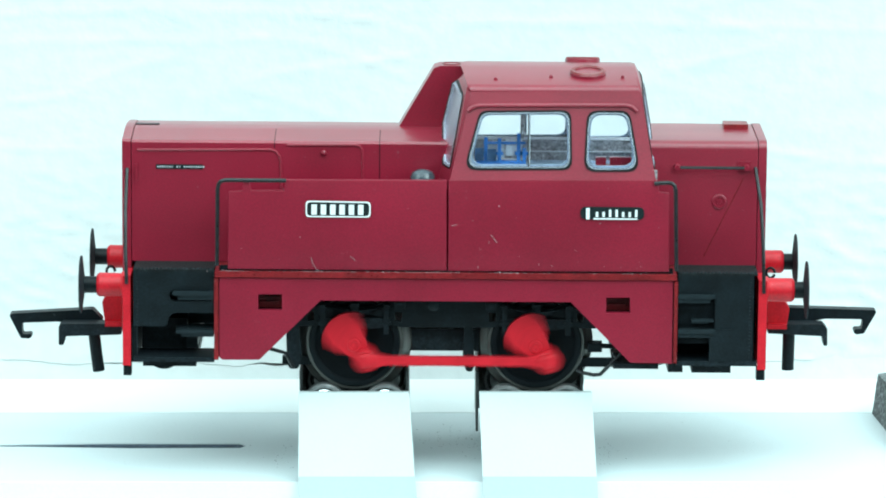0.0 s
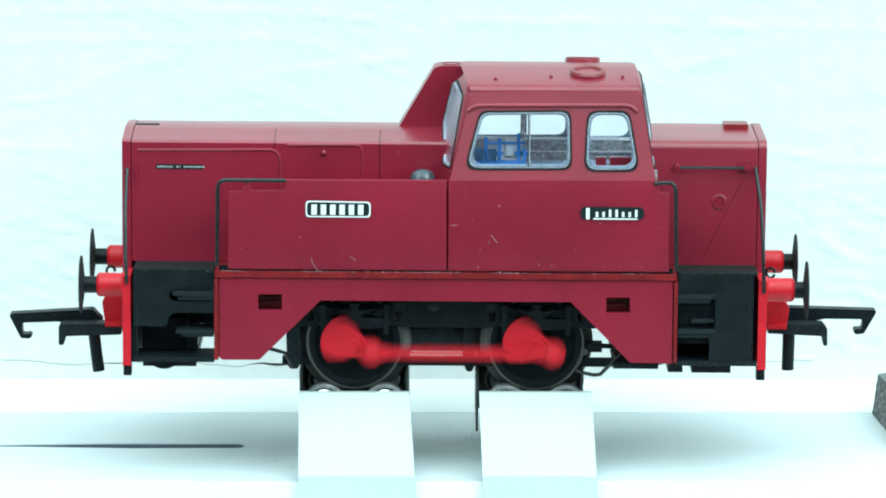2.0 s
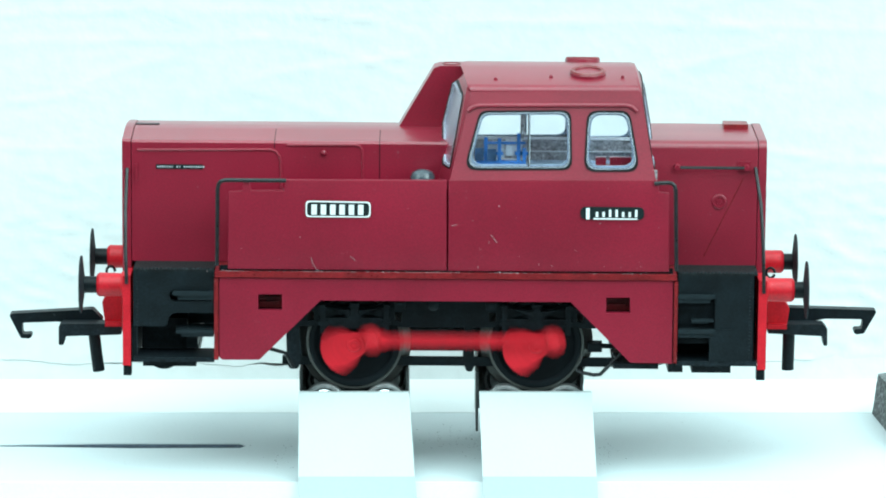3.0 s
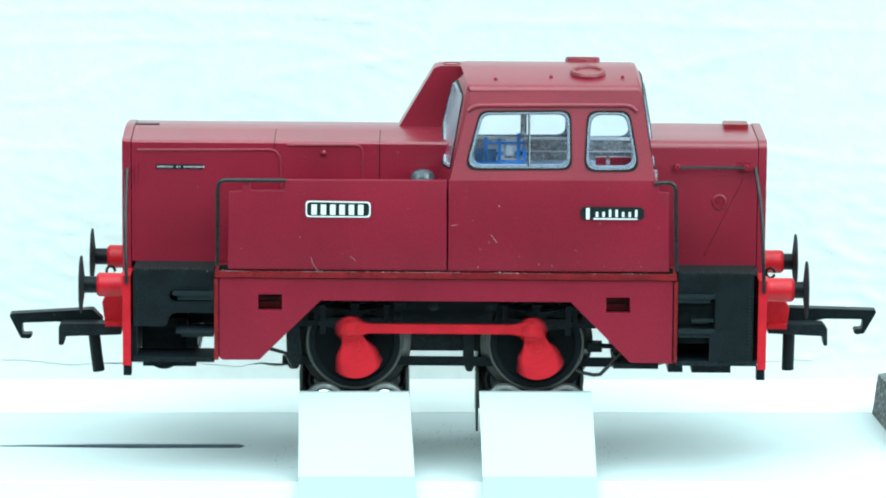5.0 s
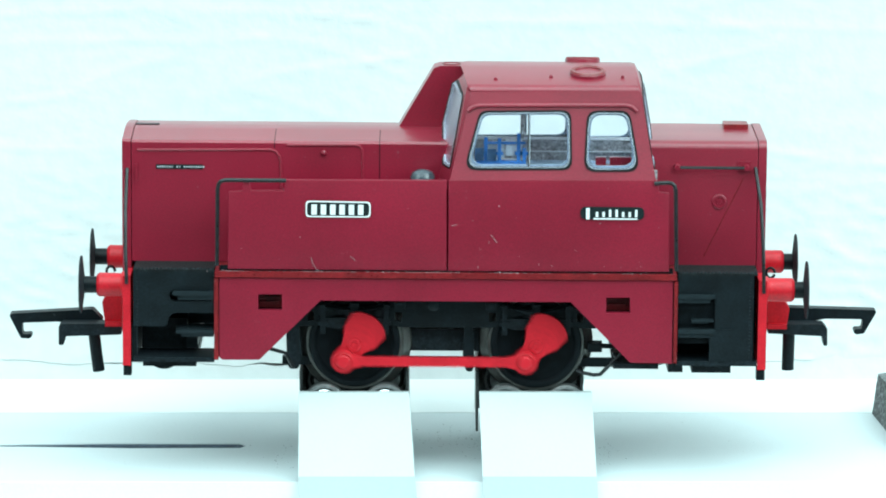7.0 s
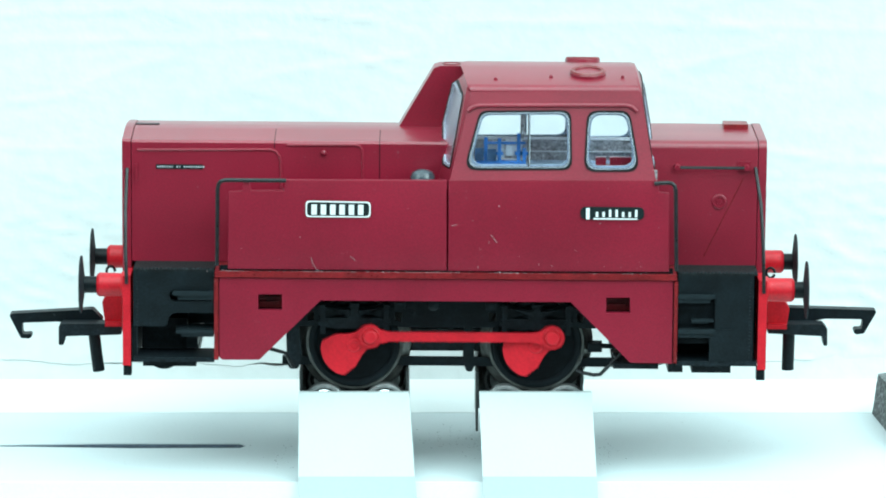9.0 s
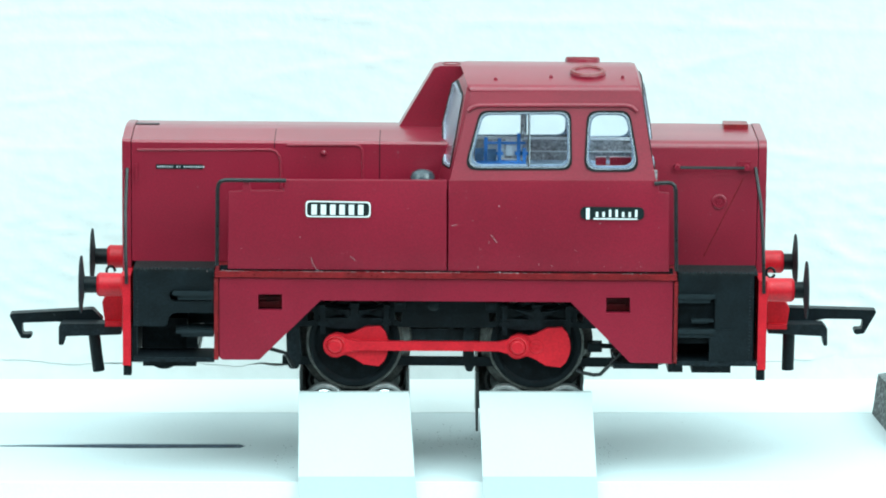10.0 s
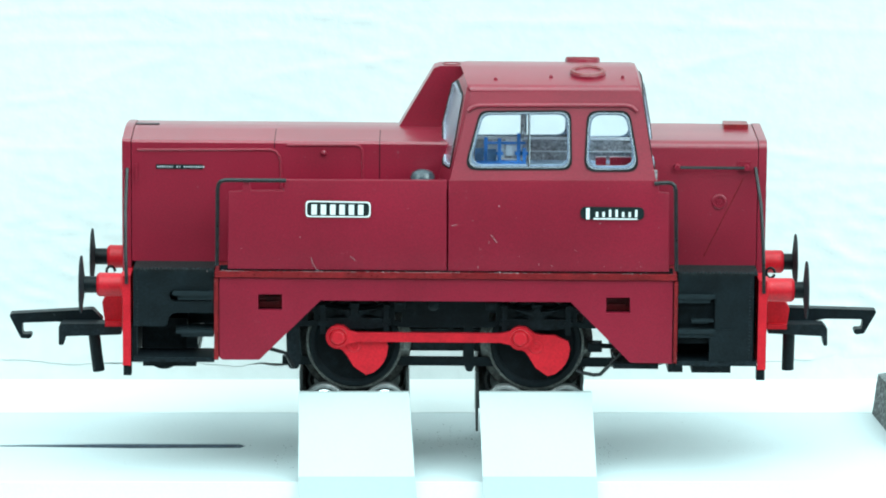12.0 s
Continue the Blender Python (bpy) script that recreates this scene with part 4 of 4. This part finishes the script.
box(bm, -44.46, -37.24, -9.6, -9.48, 34.57, 35.27)
eng = part("engine_plate", bm, SIGN_BLACK, loco, "tiny black plate with pale bars")
cells = [-44.28 + 0.365 * i for i in (0, 1, 2, 3, 4, 5, 6, 8.2, 9.2, 11.2, 12.2, 13.2, 14.2, 15.2, 16.2, 17.2, 18.2, 19.2)]
for xa in cells:
    bm = B()
    box(bm, xa, xa + 0.26, -9.64, -9.58, 34.78, 35.03)
    part("bar", bm, DARK_GREY, eng)

# dust and lint caught along the footplate and on the panels
rng = random.Random(11)
bm = B()
for i in range(225):
    if i < 200:
        x = -33.34 + rng.random() * (34.92 - -33.34)
        if rng.random() < 0.5:
            x = rng.choice((-18.22, -8.28, -1.8, -31.61, 9.86)) + rng.gauss(0, 1.8)
        y, z = -16.75 + rng.uniform(-0.12, 0.1), 19.95 + rng.uniform(-0.02, 0.1)
    else:
        x, z = -31.63 + rng.random() * (33.22 - -31.63), 20.75 + 12.5 * rng.random() ** 2.2
        y = -16.51
    w, h = rng.uniform(0.03, 0.16), rng.uniform(0.02, 0.055)
    a = rng.uniform(0, 3.14)
    c, d = math.cos(a), math.sin(a)
    prism(bm, [(x + c * w - d * h, z + d * w + c * h), (x - c * w - d * h, z - d * w + c * h), (x - c * w + d * h, z - d * w - c * h), (x + c * w + d * h, z + d * w - c * h)], y - 0.03, y)
tagged(part("dust", bm, DUST, loco, "pale dust specks"), kind="stuff")
for pts in ([(-20.31, 22.2), (-20.13, 21.32), (-19.53, 20.35), (-19.09, 20.09)], [(-14.35, 22.42), (-13.91, 22.07), (-13.57, 21.72)], [(1.17, 27.2), (1.51, 27.38), (1.86, 27.47)], [(7.05, 25.93), (7.57, 25.41), (8.01, 24.71)]):
    bm = B()
    wire(bm, [(x, -16.56, z) for x, z in pts], 0.035, 5)
    part("lint_fibre", bm, DUST, loco)

# ---- wheels and rods ----
def wheelset(ax, az):
    bm = B()
    cyl(bm, (0, -11.4, 0), (0, 10.2, 0), 1.2, n=20)
    ws = part("wheelset", bm, STEEL_DARK, loco, "pair of black wheels with steel tyres", at=(ax, 0, az))
    for side in (-1, 1):
        bm = B()
        prof = [(-9.6, 6.71), (-9.6, WHEEL_R - 0.12), (-9.5, WHEEL_R - 0.02), (-8.2, WHEEL_R), (-7.95, WHEEL_R + 0.35), (-7.75, WHEEL_R + 1.1), (-7.5, WHEEL_R + 1.3), (-7.3, WHEEL_R + 1.1), (-7.2, 6.7)]
        turned(bm, [(side * -s, r) for s, r in prof], 72, bored=True)
        part("tyre", bm, TYRE, ws, "worn steel tyre with flange")
        bm = B()
        prof = [(-9.61, 5.9), (-9.9, 6.2), (-9.95, 6.5), (-9.95, WHEEL_R - 0.7), (-9.85, WHEEL_R - 0.58), (-9.61, WHEEL_R - 0.5)]
        turned(bm, [(side * -s, r) for s, r in prof], 72, bored=True)
        part("rim", bm, BLACK, ws, "black painted wheel rim")
        bm = B()
        prof = [(-9.55, 6.69), (-9.5, 6.2), (-9.5, 2.4), (-9.8, 2.2), (-9.8, 1.25), (-7.4, 1.25), (-7.4, 6.69)]
        turned(bm, [(side * -s, r) for s, r in prof], 48, bored=True)
        part("wheel_centre", bm, CHASSIS, ws)
    # red crank with its balance weight; the crank pin lies on +x
    bm = B()
    out = [(PIN_R + 1.55, 0.0), (PIN_R + 1.1, 1.35), (PIN_R, 1.85), (1.2, 1.6), (0.2, 1.95), (-1.6, 2.95), (-3.9, 3.15), (-4.7, 2.3), (-5.15, 1.1), (-5.3, 0.0),
           (-5.15, -1.1), (-4.7, -2.3), (-3.9, -3.15), (-1.6, -2.95), (0.2, -1.95), (1.2, -1.6), (PIN_R, -1.85), (PIN_R + 1.1, -1.35)]
    prism(bm, out, -11.3, -12.1)
    ck = part("crank", bm, SIGNAL, ws, "bright red crank with balance weight", bevel=0.15)
    bm = B()
    turned(bm, [(-12.05, 1.15), (-12.25, 1.05), (-12.3, 0.9), (-12.25, 0.55), (-12.12, 0.45), (-12.12, 0.02)], 24)
    part("axle_cap", bm, SIGNAL, ck)
    bm = B()
    turned(bm, [(-12.0, 0.9), (-13.4, 0.9)], 16, (PIN_R, 0, 0))
    part("crank_pin", bm, SIGNAL, ck)
    return ws


wheelsets = [wheelset(*a) for a in AXLES]
LEN = AXLES[1][0] - AXLES[0][0]
bm = B()
n = 20
eye_l = [(1.85 * math.cos(a), 1.85 * math.sin(a)) for a in [radians(35) + radians(290) * k / n for k in range(n + 1)]]
eye_r = [(LEN + 1.85 * math.cos(a), 1.85 * math.sin(a)) for a in [radians(215) + radians(290) * k / n for k in range(n + 1)]]
prism(bm, eye_l + [(3.0, -0.72), (LEN - 3.0, -0.72)] + eye_r + [(LEN - 3.0, 0.72), (3.0, 0.72)], -12.3, -13.0)
coupling_rod = part("coupling_rod", bm, SIGNAL, loco, "bright red coupling rod", bevel=0.15)
for x in (0.0, LEN):
    bm = B()
    turned(bm, [(-12.9, 1.5), (-13.2, 1.5), (-13.28, 1.38), (-13.1, 1.25), (-13.1, 1.12), (-13.45, 1.05), (-13.62, 0.85), (-13.65, 0.05)], 32, (x, 0, 0))
    part("crank_nut", bm, SIGNAL, coupling_rod, bevel=0.0)

# ---- movement ----
# crank angle in degrees, clockwise from the near side, counted on over the turns
TURN = ((0.0, 50), (0.2, 406), (0.4, 754), (0.6, 1106), (0.8, 1457), (1.0, 1812), (1.2, 2175), (1.4, 2548), (1.6, 2924), (1.8, 3279), (2.0, 3621),
        (2.2, 3960), (2.4, 4303), (2.6, 4660), (2.8, 5017), (3.0, 5380), (3.2, 5735), (4.8, 7952), (5.0, 8177), (5.2, 8397), (5.4, 8605), (5.6, 8795),
        (5.8, 8996), (6.0, 9167), (6.2, 9309), (6.4, 9455), (6.6, 9593), (6.8, 9718), (7.0, 9845), (7.2, 9963), (8.8, 10696), (9.0, 10768), (9.2, 10824),
        (9.4, 10872), (9.6, 10916), (9.8, 10958), (10.0, 10982), (10.2, 10998), (10.4, 11006), (10.6, 11010), (12.0, 11010))


def crank_angle(t):
    """Smooth monotone course through the turns above."""
    k = max(0, min(len(TURN) - 2, sum(1 for q in TURN if q[0] <= t) - 1))
    sl = [(b[1] - a[1]) / (b[0] - a[0]) for a, b in zip(TURN, TURN[1:])]

    def tang(i):
        if i == 0 or i == len(TURN) - 1:
            return sl[0] if i == 0 else 0.0
        h0, h1 = TURN[i][0] - TURN[i - 1][0], TURN[i + 1][0] - TURN[i][0]
        a, b = sl[i - 1], sl[i]
        return (a * h1 + b * h0) / (h0 + h1) if a > 0 and b > 0 else 0.0
    (t0, a0), (t1, a1) = TURN[k], TURN[k + 1]
    h = t1 - t0
    u = (t - t0) / h
    return ((2 * u ** 3 - 3 * u ** 2 + 1) * a0 + (u ** 3 - 2 * u ** 2 + u) * h * tang(k) + (3 * u ** 2 - 2 * u ** 3) * a1 + (u ** 3 - u ** 2) * h * tang(k + 1))


def motions():
    times = [i / FPS for i in range(0, 12 * FPS + 1)]
    ang = [crank_angle(t) for t in times]
    for ws, (ax, az) in zip(wheelsets, AXLES):
        walk(ws, [(t, pose(ax * MM, 0, az * MM, 0, a % 360, 0)) for t, a in zip(times, ang)])
    walk(coupling_rod, [(t, pose((AXLES[0][0] + PIN_R * math.cos(radians(a))) * MM, 0, (AXLES[0][1] - PIN_R * math.sin(radians(a))) * MM)) for t, a in zip(times, ang)])


motions()
